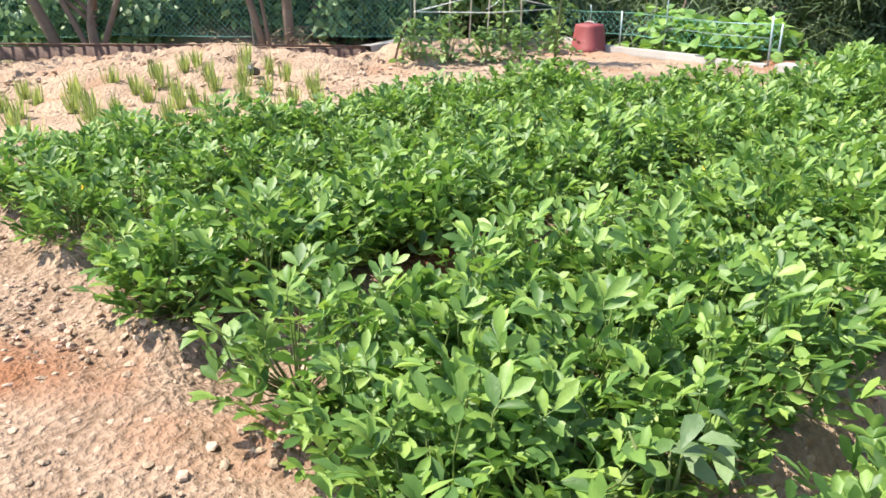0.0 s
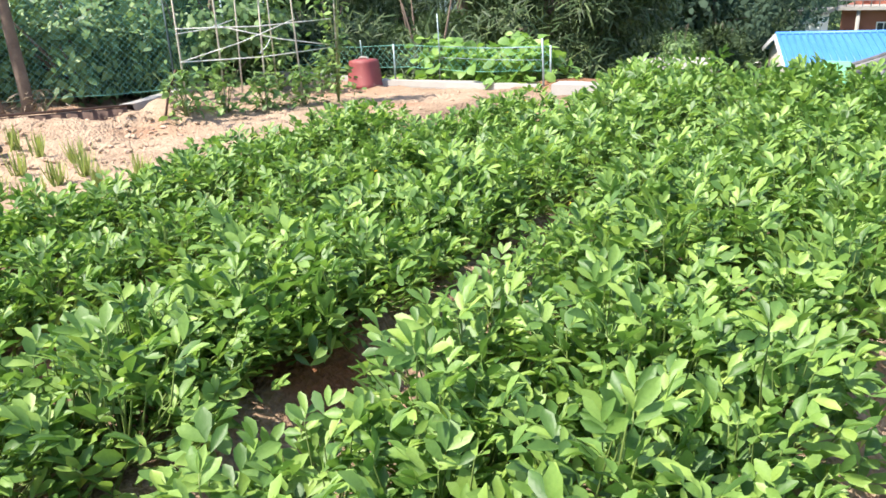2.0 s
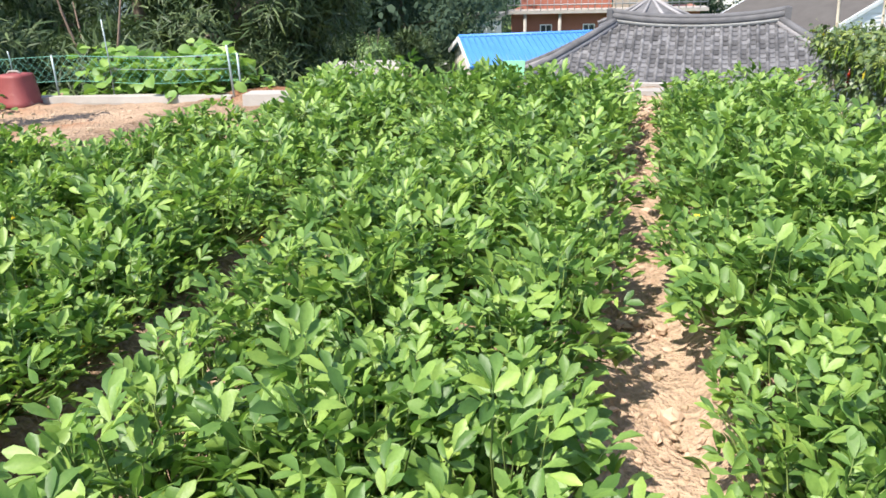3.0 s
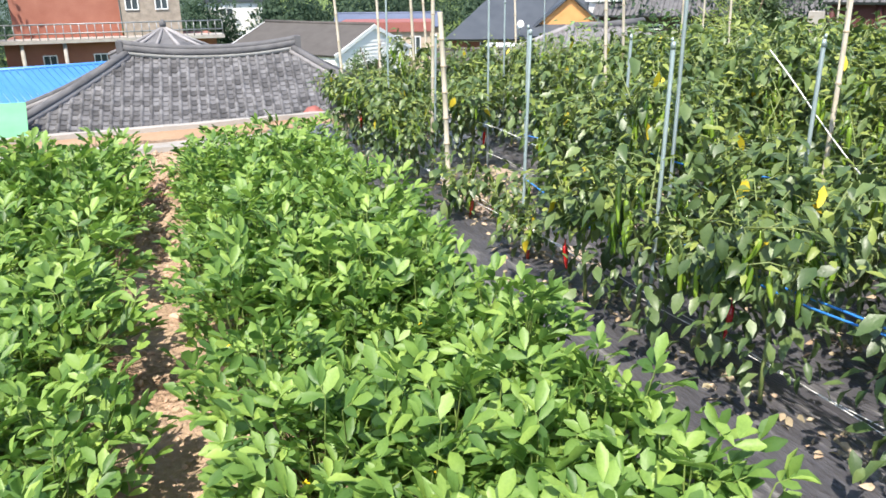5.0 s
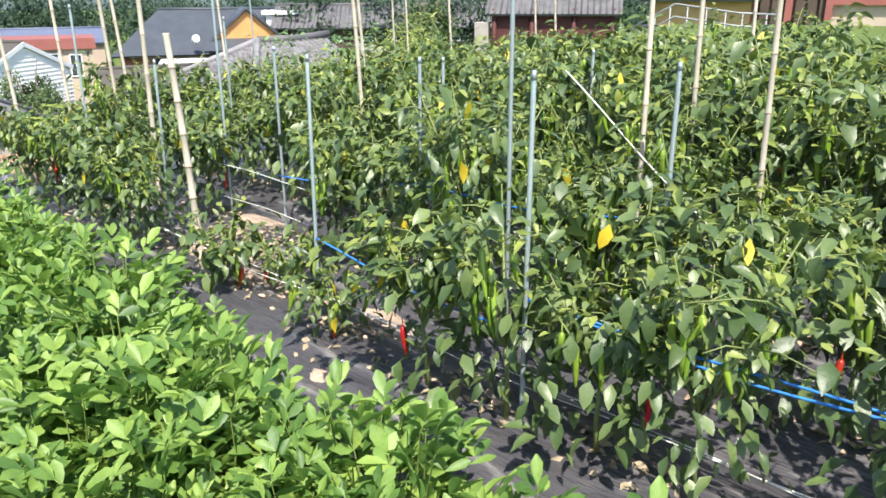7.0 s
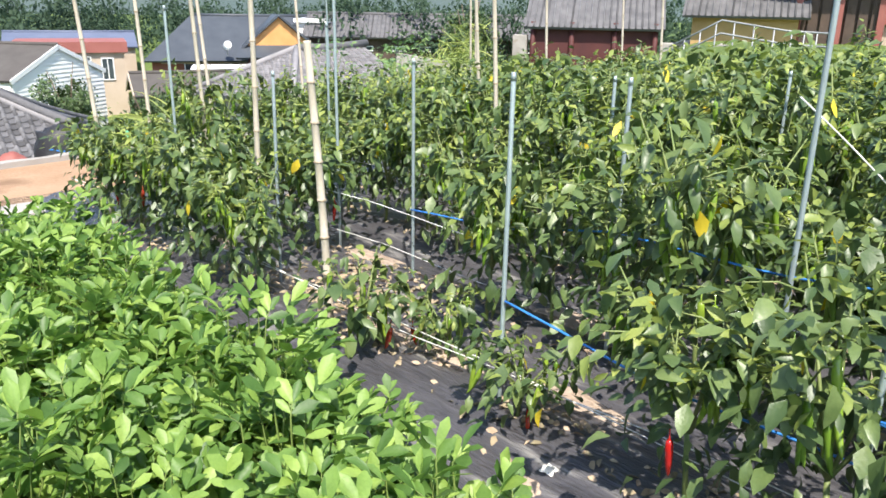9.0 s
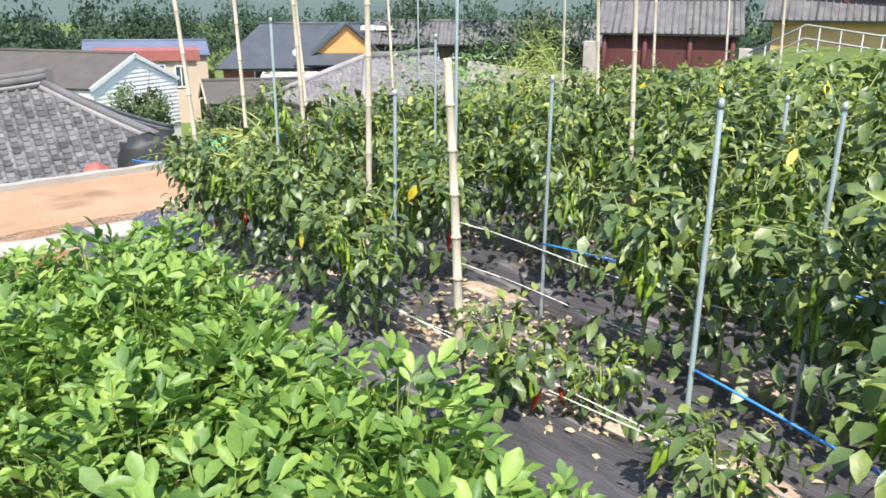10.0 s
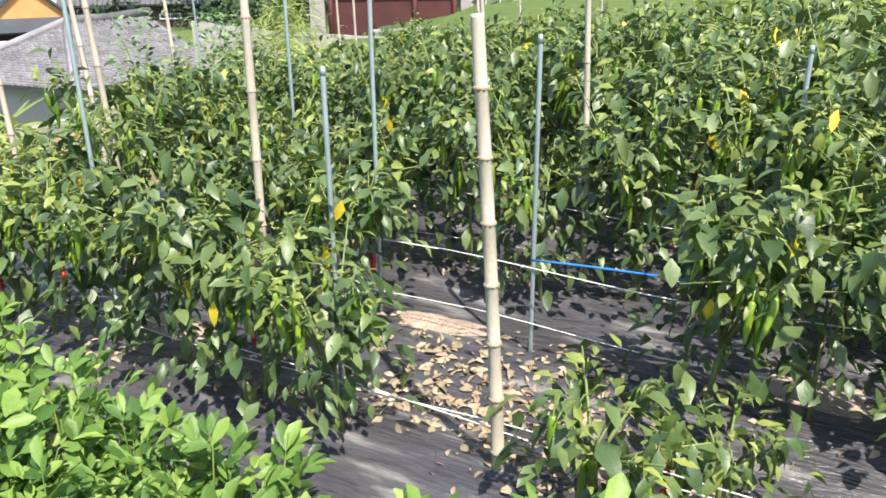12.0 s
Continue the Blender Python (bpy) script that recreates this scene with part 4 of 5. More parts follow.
def trellis():
    ob = thing("bean_trellis", "loose trellis of thin canes and white cord with climbing beans", "trellis")
    canes = [(-7.32, 5.3, -0.02, 0.04), (-7.25, 5.75, 0.05, 0.0), (-7.1, 6.2, -0.1, 0.2), (-6.95, 6.65, 0.05, -0.1), (-6.8, 7.1, 0.04, 0.05), (-7.9, 6.6, 0.0, 0.1), (-8.0, 7.3, 0.1, -0.1)]
    for x, y, lx, ly in canes:
        z = gz(x, y)
        part("cane", Shape().tube([(x, y, z - 0.1), (x + lx * 0.5, y + ly * 0.5, 0.8), (x + lx, y + ly, 1.75)], [0.011, 0.01, 0.007], 6), M_BAMBOO, ob)
    for (a, b, z0, z1) in [(0, 4, 0.62, 0.60), (0, 4, 0.95, 0.92), (0, 3, 0.62, 0.95), (1, 4, 0.95, 0.62), (0, 5, 0.9, 0.95), (2, 6, 0.62, 0.7)]:
        p, q = canes[a], canes[b]
        part("cord", Shape().tube([(p[0], p[1], z0), ((p[0] + q[0]) / 2, (p[1] + q[1]) / 2, (z0 + z1) / 2 - 0.03), (q[0], q[1], z1)], 0.006, 5), M_TWINE, ob)


trellis()


def vine(x, y, high, spread, n, m, form, size, name, label, category, seed):
    r = np.random.default_rng(seed)
    ob = thing(name, label, category, Matrix.Translation((x, y, gz(x, y))))
    S = Shape()
    for k in range(5):
        e = np.array([r.normal(0, spread * 0.5), r.normal(0, spread * 0.5), high * r.uniform(0.6, 1)])
        S.tube([(0, 0, -0.05), e * (0.4, 0.4, 0.5), e], [0.008, 0.006, 0.003], 5)
    part("stalk", S, M_PEPPER_STEM, ob)
    z = r.uniform(0.05, 1, n)
    P = np.stack([r.normal(0, spread * 0.5, n) * (1.1 - 0.5 * z), r.normal(0, spread * 0.5, n) * (1.1 - 0.5 * z), z * high], 1)
    a = r.uniform(0, 2 * np.pi, n)
    W = np.stack([np.cos(a), np.sin(a), r.normal(-0.1, 0.4, n)], 1)
    V, F = foliage(form, P, W, r.normal(0, 0.35, (n, 3)) + (0, 0, 1), r.uniform(0.7, 1.2, n) * size)
    part("foliage", Shape().add(V, F), m, ob)


for k, (x, y, h) in enumerate([(-7.32, 5.3, 0.5), (-7.25, 5.75, 0.55), (-7.1, 6.2, 0.4), (-6.95, 6.65, 0.45), (-6.8, 7.1, 1.75), (-8.0, 7.3, 0.7), (-7.7, 7.9, 0.5)]):
    vine(x, y, h, 0.26, 150 if h < 1 else 260, M_BEAN, SHRUB_FORM, 0.095, "bean_vine", "young climbing bean plant on a cane", "plant", 400 + k)
for k, (x, y) in enumerate([(-7.0, 9.5), (-6.5, 9.35), (-6.1, 9.5), (-5.6, 9.4), (-5.2, 9.3), (-6.8, 10.1), (-5.9, 10.2)]):
    vine(x, y, 0.50 - gz(x, y) - 0.07 * (k % 3), 0.55, 130, M_SQUASH, BROAD_FORM, 0.15, "squash_plant", "broad-leaved squash plant sprawling behind the kerb", "plant", 430 + k)

vine(-0.80, 1.30, 0.38, 0.16, 18, M_WEED, PEPPER_FORM, 0.105, "weed", "tall broad-leaved weed at the bed's edge", "weed", 490)

vine(-9.05, 4.7, 0.28, 0.28, 150, M_STRAW, BLADE_FORM, 0.15, "dry_grass", "tuft of dry grass at the foot of a trunk", "grass", 492)


def scrap(x, y, z, size, seed, label):
    """A crumpled bit of sheet lying on the film."""
    V, n = [], 7
    for j in range(n):
        for i in range(n):
            u, v = i / (n - 1) - 0.5, j / (n - 1) - 0.5
            lift = 0.35 + 0.5 * noise.noise((u * 4, v * 4, seed)) - 1.1 * (u * u + v * v)
            V.append((x + size * (u + 0.12 * noise.noise((v * 5, seed, u))), y + size * (v + 0.12 * noise.noise((u * 5, v, seed))), z + size * max(lift, 0.02)))
    F = [(j * n + i, j * n + i + 1, (j + 1) * n + i + 1, (j + 1) * n + i) for j in range(n - 1) for i in range(n - 1)]
    tagged(part("plastic_scrap", Shape().add(V, F), M_TWINE, smooth=False), label, "litter")


scrap(0.80, 4.55, film_height(0.80, 4.55), 0.10, 3, "crumpled white plastic scrap at the edge of the film")
scrap(1.17, 4.53, film_height(1.17, 4.53), 0.05, 8, "small pale scrap lying on the black film")


def onion_rows():
    r = np.random.default_rng(8)
    for row in range(6):
        for k in range(9):
            x = -5.75 - 0.42 * row + r.normal(0, 0.05)
            y = 0.6 + 0.36 * k + r.normal(0, 0.09)
            n = 34
            a = r.uniform(0, 2 * np.pi, n)
            W = np.stack([np.cos(a) * 0.6, np.sin(a) * 0.6, np.ones(n)], 1)
            V, F = foliage(BLADE_FORM, np.stack([r.normal(0, 0.025, n), r.normal(0, 0.025, n), np.zeros(n)], 1), W, np.stack([np.cos(a), np.sin(a), np.zeros(n)], 1), r.uniform(0.13, 0.23, n))
            V[:, 2] += gz(x, y) - 0.01
            V[:, 0] += x
            V[:, 1] += y
            tagged(part("onion_tuft", Shape().add(V, F), M_GRASS), "small tuft of thin yellow-green onion leaves", "onion plant", "onion tufts in rows")


onion_rows()


def pot():
    ob = thing("plant_pot", "small black plastic nursery pot lying on the soil", "pot", Matrix.Translation((-7.35, 3.3, gz(-7.35, 3.3) + 0.04)) @ pose(0, 0, 0, 75, 0, 40))
    part("body", Shape().tube([(0, 0, -0.09), (0, 0, -0.08), (0, 0, 0.07), (0, 0, 0.085)], [0.03, 0.035, 0.05, 0.055], 12), M_BLACK, ob)


pot()
ob = thing("iron_bar", "leaning dark iron bar stuck in the soil", "bar", Matrix.Translation((-7.42, 5.02, 0)))
part("rod", Shape().tube([(0, 0, -0.1), (0.03, 0.12, 0.3), (0.05, 0.25, 0.55)], 0.014, 6), M_RUST, ob)


# ---- shrubs and trees ----
def clump_mesh(seed, n, radius, form, size, flat=0.75):
    r = np.random.default_rng(seed)
    k = 26
    centres = unit(r.normal(0, 1, (k, 3))) * radius * r.uniform(0.35, 0.85, (k, 1)) * (1, 1, flat)
    c = centres[r.integers(k, size=n)]
    P = c + unit(r.normal(0, 1, (n, 3))) * radius * 0.33 * r.uniform(0.3, 1, (n, 1))
    W = unit(P) * 0.5 + r.normal(0, 0.6, (n, 3)) + (0, 0, -0.3)
    U = unit(P) + (0, 0, 0.8) + r.normal(0, 0.4, (n, 3))
    return foliage(form, P, W, U, r.uniform(0.6, 1.2, n) * size)


def shrub_protos(name, seed, count, n, radius, form, size, m):
    out = []
    for k in range(count):
        V, F = clump_mesh(seed + k, n, radius, form, size)
        me = quads(name, V, F)
        me.materials.append(m)
        out.append(me)
    return out


TWIGS = Shape()
_r = np.random.default_rng(77)
for _ in range(9):
    e = _r.normal(0, 0.5, 3) * (1, 1, 0.5) + (0, 0, 0.35)
    TWIGS.tube([(0, 0, -1.0), e * 0.5 + (0, 0, -0.3), e], [0.03, 0.02, 0.008], 5)
TWIG_ME = TWIGS.mesh("stalk")
TWIG_ME.materials.append(M_BARK)
SHRUBS = shrub_protos("crown", 500, 4, 2600, 1.0, TINY_FORM, 0.115, M_SHRUB)
GARDEN = shrub_protos("crown", 540, 4, 2600, 1.0, TINY_FORM, 0.105, M_GARDEN)
DARKS = shrub_protos("crown", 520, 3, 4200, 1.0, NEEDLE_FORM, 0.22, M_DARK_LEAF)


def shrub(x, y, z, big, k, dark=False, label="dense leafy green shrub on the bank"):
    ob = thing("shrub", label, "shrub", Matrix.Translation((x, y, z)) @ pose(0, 0, 0, 0, 0, (k * 77) % 360) @ Matrix.Diagonal((big, big, big, 1)), "shrubs behind the fences")
    part("crown", (DARKS if dark else SHRUBS)[k % 3], M_SHRUB, ob)
    part("stalk", TWIG_ME, M_BARK, ob)


for k in range(15):
    u = k / 14
    x, y = -14.6 + 5.6 * u, -0.6 + 8.2 * u
    shrub(x + 0.3 * math.sin(k * 3), y, 0.75 + 0.25 * math.sin(k * 2.3), 1.15, k)
    shrub(x - 1.5, y + 1.2, 2.0 + 0.3 * math.cos(k * 1.7), 1.5, k + 1)
for k, (x, y) in enumerate([(-9.6, 10.2), (-8.2, 11.2), (-10.8, 9.8), (-11.5, 12.0), (-9.4, 12.6)]):
    shrub(x, y, -0.1, 1.3, k, dark=True, label="dense dark green shrub below the plot")


def dark_tree(x, y, high, wide, k, label="tall dark green tree with drooping feathery foliage"):
    z0 = gz(x, y)
    ob = thing("tree", label, "tree", Matrix.Translation((x, y, z0)), "dark trees beyond the plot")
    T = Shape()
    T.tube([(0, 0, -0.3), (0.1, 0.05, high * 0.4), (0.0, 0.1, high * 0.85)], [0.2, 0.14, 0.04], 8)
    r = np.random.default_rng(600 + k)
    C = Shape()
    for q in range(9):
        h = high * (0.18 + 0.8 * q / 9)
        w = wide * (1.1 - 0.6 * q / 9)
        c = np.array([*r.normal(0, wide * 0.45, 2), h])
        T.tube([(0, 0, h - 0.3), c * (0.6, 0.6, 1), c], [0.07, 0.05, 0.02], 5)
        V, F = clump_mesh(700 + k * 20 + q, 1500, w * 0.75, NEEDLE_FORM, 0.34, 0.7)
        C.add(V + c, F)
    part("trunk", T, M_BARK, ob)
    part("crown", C, M_DARK_LEAF, ob)


for k, (x, y, h, w) in enumerate([(-11.5, 17.5, 7.5, 2.2), (-8.6, 16.5, 7.0, 2.0), (-8.2, 18.6, 6.8, 1.9), (-14.0, 15.0, 8.0, 2.4), (-9.5, 21.0, 8.0, 2.4), (-10.4, 24.0, 9.0, 2.0), (-13.0, 21.0, 8.5, 2.6), (-16.5, 17.5, 8.5, 2.6), (-15.5, 11.5, 7.5, 2.2), (-12.2, 13.0, 6.0, 1.8)]):
    dark_tree(x, y, h, w, k)
dark_tree(-6.9, 25.5, 5.6, 0.8, 30, "slender young evergreen tree beside the lane")
dark_tree(-12.5, 47.0, 10.5, 3.4, 31)
dark_tree(-16.5, 43.0, 11.5, 3.4, 32)
dark_tree(-20.5, 37.0, 12.0, 3.4, 33)
dark_tree(-21.0, 28.0, 12.0, 3.4, 34)
for k, (x, y) in enumerate([(-14.6, 40.5), (-12.6, 41.0), (-10.6, 41.6), (-13.4, 43.4), (-11.4, 44.2)]):
    shrub(x, y, -2.9, 1.25, k, dark=k % 2 == 0, label="dark hedge shrub beside the concrete lane")


# weeds on the slope past the peppers
for k, (x, y, h, s) in enumerate([(2.4, 9.7, 0.7, 0.45), (3.0, 10.1, 0.8, 0.5), (3.7, 10.5, 0.8, 0.5), (4.5, 10.9, 0.9, 0.5), (5.3, 11.2, 0.9, 0.6), (6.2, 11.6, 0.9, 0.6), (7.2, 12.0, 1.0, 0.6), (8.3, 12.3, 1.0, 0.7), (3.4, 11.3, 0.8, 0.5), (4.6, 12.0, 0.8, 0.5), (5.8, 12.6, 0.9, 0.6), (8.4, 13.6, 1.0, 0.7), (9.4, 13.2, 1.1, 0.7), (9.6, 14.6, 1.2, 0.8), (10.6, 14.2, 1.2, 0.8), (10.4, 15.8, 1.4, 0.8), (11.6, 15.2, 1.5, 0.8), (11.8, 16.6, 1.6, 0.9), (12.9, 16.0, 1.8, 0.9), (9.0, 16.2, 1.6, 0.8)]):
    vine(x, y, h, s, 230, M_SHRUB if k % 2 else M_GRASS, SHRUB_FORM if k % 2 else BLADE_FORM, 0.12 if k % 2 else 0.4, "weed", "rank green weeds on the slope past the peppers", "weeds", 460 + k)


# ---- village ----
def place(x, y, z, turn):
    return Matrix.Translation((x, y, z)) @ pose(0, 0, 0, 0, 0, turn)


def window(parent, x, y, z, w, h, out, name="window", frame_mat=None):
    """A framed window on a wall that faces local -y (out=-1) or +y, or on an end wall (out='x')."""
    f = 0.07
    fr = Shape()
    if out == "x":
        for a, b, c, d in ((y, y + w, z, z + f), (y, y + w, z + h - f, z + h), (y, y + f, z + f, z + h - f), (y + w - f, y + w, z + f, z + h - f), (y + w / 2 - 0.03, y + w / 2 + 0.03, z + f, z + h - f)):
            fr.box(x, x + 0.08, a, b, c, d)
        pane = Shape().box(x, x + 0.02, y + f, y + w - f, z + f, z + h - f)
    else:
        y0, y1 = sorted((y, y + 0.08 * out))
        for a, b, c, d in ((x, x + w, z, z + f), (x, x + w, z + h - f, z + h), (x, x + f, z + f, z + h - f), (x + w - f, x + w, z + f, z + h - f), (x + w / 2 - 0.03, x + w / 2 + 0.03, z + f, z + h - f)):
            fr.box(a, b, y0, y1, c, d)
        p0, p1 = sorted((y, y + 0.02 * out))
        pane = Shape().box(x + f, x + w - f, p0, p1, z + f, z + h - f)
    w_ob = part(name, fr, frame_mat or M_WHITE_PAINT, parent, smooth=False)
    part("pane", pane, M_GLASS, w_ob, smooth=False)


def gable_house(name, label, m, L, W, eave, ridge, base, over, wall_m, roof_m, ribs=0.0, wins=(), trim=None, hip=0.0):
    """Ridge along local x; heights are relative to the thing's base."""
    ob = thing(name, label, "house", m)
    w = Shape()
    w.box(-L / 2, L / 2, -W / 2, W / 2, base, eave)
    for sx in ((1,) if hip else (-1, 1)):
        x0, x1 = sorted((sx * L / 2, sx * (L / 2 - 0.2)))
        V = [(x, y, z) for x in (x0, x1) for y, z in ((-W / 2, eave), (W / 2, eave), (0.05, ridge - 0.1), (-0.05, ridge - 0.1))]
        w.add(V, [(0, 1, 2, 3), (7, 6, 5, 4), (0, 4, 5, 1), (1, 5, 6, 2), (2, 6, 7, 3), (3, 7, 4, 0)])
    part("wall", w, wall_m, ob, smooth=False)
    slope = (ridge - eave) / (W / 2)
    ye, ze = W / 2 + over, eave - slope * over
    r = Shape()
    X = L / 2 + over * 0.7
    r.slab((-X, -ye, ze), (X, -ye, ze), (X, 0, ridge), (hip - X, 0, ridge), 0.12)
    r.slab((X, ye, ze), (-X, ye, ze), (hip - X, 0, ridge), (X, 0, ridge), 0.12)
    if hip:
        r.slab((-X, ye, ze), (-X, -ye, ze), (hip - X, -0.02, ridge), (hip - X, 0.02, ridge), 0.12)
    roof = part("roof", r, roof_m, ob, smooth=False)
    if ribs:
        rb = Shape()
        x = -X + ribs / 2
        while x < X:
            for sy in (-1, 1):
                rb.tube([(x, sy * ye, ze + 0.02), (x, sy * 0.02, ridge + 0.02)], 0.045 if ribs > 0.25 else 0.03, 5)
            x += ribs
        part("roof_ribs", rb, roof_m, roof)
    part("ridge_cap", Shape().tube([(hip - X, 0, ridge + 0.02), (0.5, 0, ridge + 0.0), (X, 0, ridge + 0.02)], 0.11, 8), roof_m, roof)
    if trim:
        for sx in ((1,) if hip else (-1, 1)):
            for sy in (-1, 1):
                t = Shape()
                t.slab((sx * X, sy * ye, ze + 0.03), (sx * (X + 0.06), sy * ye, ze + 0.03), (sx * (X + 0.06), 0, ridge + 0.03), (sx * X, 0, ridge + 0.03), 0.22 * sx * -sy)
                part("barge_board", t, trim, ob, smooth=False)
    for a in wins:
        window(ob, *a)
    return ob


# the big tiled house below the yard
def hanok():
    ob = thing("tiled_house", "old house with a curved grey clay-tile hip roof", "house", place(2.43, 28.45, -5.57, -6.6))
    RH, EX, RX, DY = 4.65, 7.4, 2.65, 5.6
    drop = 2.69

    def surf(x, v, side=1):
        """v: 0 at the ridge, 1 at the eave."""
        lift = 0.35 * (abs(x) / EX) ** 3
        return (x, -side * DY * v, RH - drop * (v * 1.12 - 0.12 * v * v * 1.0) + 0.30 * (v - v * v) * -1 + lift * v + 0.12 * (abs(x) / RX) ** 2 * (1 - v))

    base = Shape()
    wall = Shape().box(-4.2, 4.2, -3.3, 3.3, 0, RH - drop + 0.15)
    part("wall", wall, M_LIME, ob, smooth=False)
    for side in (1, -1):
        V, n, m = [], 40, 20
        for j in range(m + 1):
            v = j / m
            half = RX + (EX - RX) * v
            for i in range(n + 1):
                V.append(surf(-half + 2 * half * i / n, v, side))
        F = [(j * (n + 1) + i, j * (n + 1) + i + 1, (j + 1) * (n + 1) + i + 1, (j + 1) * (n + 1) + i) for j in range(m) for i in range(n)]
        base.add(V, [f[::side] for f in F])
    for sx in (-1, 1):
        V, n, m = [], 12, 12
        for j in range(m + 1):
            v = j / m
            for i in range(n + 1):
                u = -1 + 2 * i / n
                p = surf(sx * (RX + (EX - RX) * v), v)
                V.append((p[0], u * DY * v, p[2] - 0.25 * v * (1 - u * u)))
        F = [(j * (n + 1) + i, j * (n + 1) + i + 1, (j + 1) * (n + 1) + i + 1, (j + 1) * (n + 1) + i)[::sx] for j in range(m) for i in range(n)]
        base.add(V, F)
    roof = part("roof", base, M_TILE, ob)
    # pan tiles between the columns, each lapping over the next
    pans = Shape()
    for x in np.arange(-EX + 0.28, EX - 0.2, 0.28):
        k = math.ceil(max(0.0, (abs(x) - RX) / (EX - RX)) * DY * 1.08 / 0.24)
        while (k + 1) * 0.24 < DY * 1.08 + 0.1:
            v0, v1 = k * 0.24 / (DY * 1.08), (k + 1.25) * 0.24 / (DY * 1.08)
            jig = 0.012 * noise.noise((x * 5, k * 1.7, 3))
            V = []
            for v, up in ((v0, 0.012), (v1, 0.062 + jig), (v1, 0.028 + jig)):
                for u in (-0.13, -0.05, 0.05, 0.13):
                    p = surf(x + u, v)
                    V.append((p[0], p[1], p[2] + up + 2.4 * u * u))
            pans.add(V, [(r * 4 + q, r * 4 + q + 1, r * 4 + q + 5, r * 4 + q + 4) for r in range(2) for q in range(3)])
            k += 1
    tagged(part("pan_tiles", pans, M_TILE, roof, smooth=False), kind="stuff")
    # cover tiles in columns, laid in steps down the slope
    tile = Shape()
    ring = [(math.cos(a) * 0.066, math.sin(a) * 0.066) for a in np.linspace(0, math.pi, 6)]
    V = [(x * s, y, z * s) for y, s in ((0.0, 0.9), (-0.27, 1.06)) for x, z in ring] + [(x * 0.7, -0.27, z * 0.7) for x, z in ring]
    tile.add(V, [(k, k + 1, k + 7, k + 6) for k in range(5)] + [(k + 6, k + 7, k + 13, k + 12) for k in range(5)])
    tile_me = tile.mesh("roof_tile")
    tile_me.materials.append(M_TILE_PIECE)
    pieces, joined = 0, Shape()
    TV, TF = np.vstack(tile.v), np.vstack(tile.f)
    cols = np.arange(-EX + 0.14, EX, 0.28)
    for x in sorted(cols, key=abs):
        v0 = max(0.0, (abs(x) - RX) / (EX - RX))
        length = DY * 1.08
        k = math.ceil(v0 * length / 0.24)
        while (k + 1) * 0.24 < length + 0.1:
            v = k * 0.24 / length
            p = Vector(surf(x, v))
            q = Vector(surf(x, min(v + 0.06, 1.05)))
            d = q - p
            jig = noise.noise((x * 7, k * 1.3, 1.0))
            m = Matrix.Translation(p + Vector((0.012 * jig, 0, 0.03))) @ Euler((math.atan2(d.z, -d.y) * -1 + 0.04 * jig, 0, 0.05 * jig)).to_matrix().to_4x4()
            if pieces < 300:
                o = part("roof_tile", tile_me, M_TILE_PIECE, roof)
                o.matrix_basis = m
                pieces += 1
            else:
                joined.add(turned(TV, m), TF)
            k += 1
    tagged(part("roof_tiles", joined, M_TILE, roof), kind="stuff")
    # ridge of stacked courses, rising at both ends
    for z, w, mt, nm in ((0.10, 0.16, M_LIME, "ridge_mortar"), (0.22, 0.20, M_TILE, "ridge_course"), (0.36, 0.14, M_TILE, "ridge_top")):
        S = Shape()
        S.tube([(x, 0, RH + z + 0.20 * (abs(x) / RX) ** 2.2) for x in np.linspace(-RX - 0.25, RX + 0.25, 17)], w * 0.75, 8)
        part(nm, S, mt, ob)
    for sx in (-1, 1):
        for sy in (-1, 1):
            S, T = Shape(), Shape()
            pts = []
            for v in np.linspace(0.0, 1.03, 12):
                p = surf(sx * (RX + (EX - RX) * v), v)
                pts.append((p[0], p[1] * sy, p[2] + 0.16 + 0.10 * v * v))
            S.tube(pts, 0.13, 8)
            T.tube([(a, b, c - 0.13) for a, b, c in pts], 0.15, 8)
            part("hip_ridge", S, M_TILE, ob)
            part("hip_mortar", T, M_PALE_ROOF, ob)
    for sx in (-1, 1):
        part("ridge_end", Shape().box(sx * (RX + 0.2) - 0.1, sx * (RX + 0.2) + 0.1, -0.16, 0.16, RH + 0.1, RH + 0.66), M_TILE, ob, smooth=False)


hanok()


def pavilion():
    ob = thing("pavilion", "small pavilion with a ribbed grey tile roof", "pavilion", place(1.4, 35.5, -5.2, 0))
    R = Shape()
    for k in range(10):
        a = k * 2 * math.pi / 10
        R.tube([(0, 0, 5.0), (0.9 * math.cos(a), 0.9 * math.sin(a), 4.55), (2.2 * math.cos(a), 2.2 * math.sin(a), 4.0)], [0.06, 0.07, 0.08], 6)
    part("roof_ribs", R, M_PALE_ROOF, ob)
    part("roof", Shape().tube([(0, 0, 5.0), (0, 0, 4.52), (0, 0, 3.95), (0, 0, 3.85)], [0.05, 0.9, 2.25, 2.3], 10), M_TILE, ob)
    part("finial", Shape().tube([(0, 0, 5.0), (0, 0, 5.15), (0, 0, 5.3)], [0.12, 0.14, 0.03], 8), M_TILE, ob)
    for sx in (-0.8, 0.8):
        for sy in (-0.8, 0.8):
            part("post", Shape().tube([(sx, sy, 0), (sx, sy, 4.3)], 0.09, 8), M_DARK_RED, ob)


pavilion()

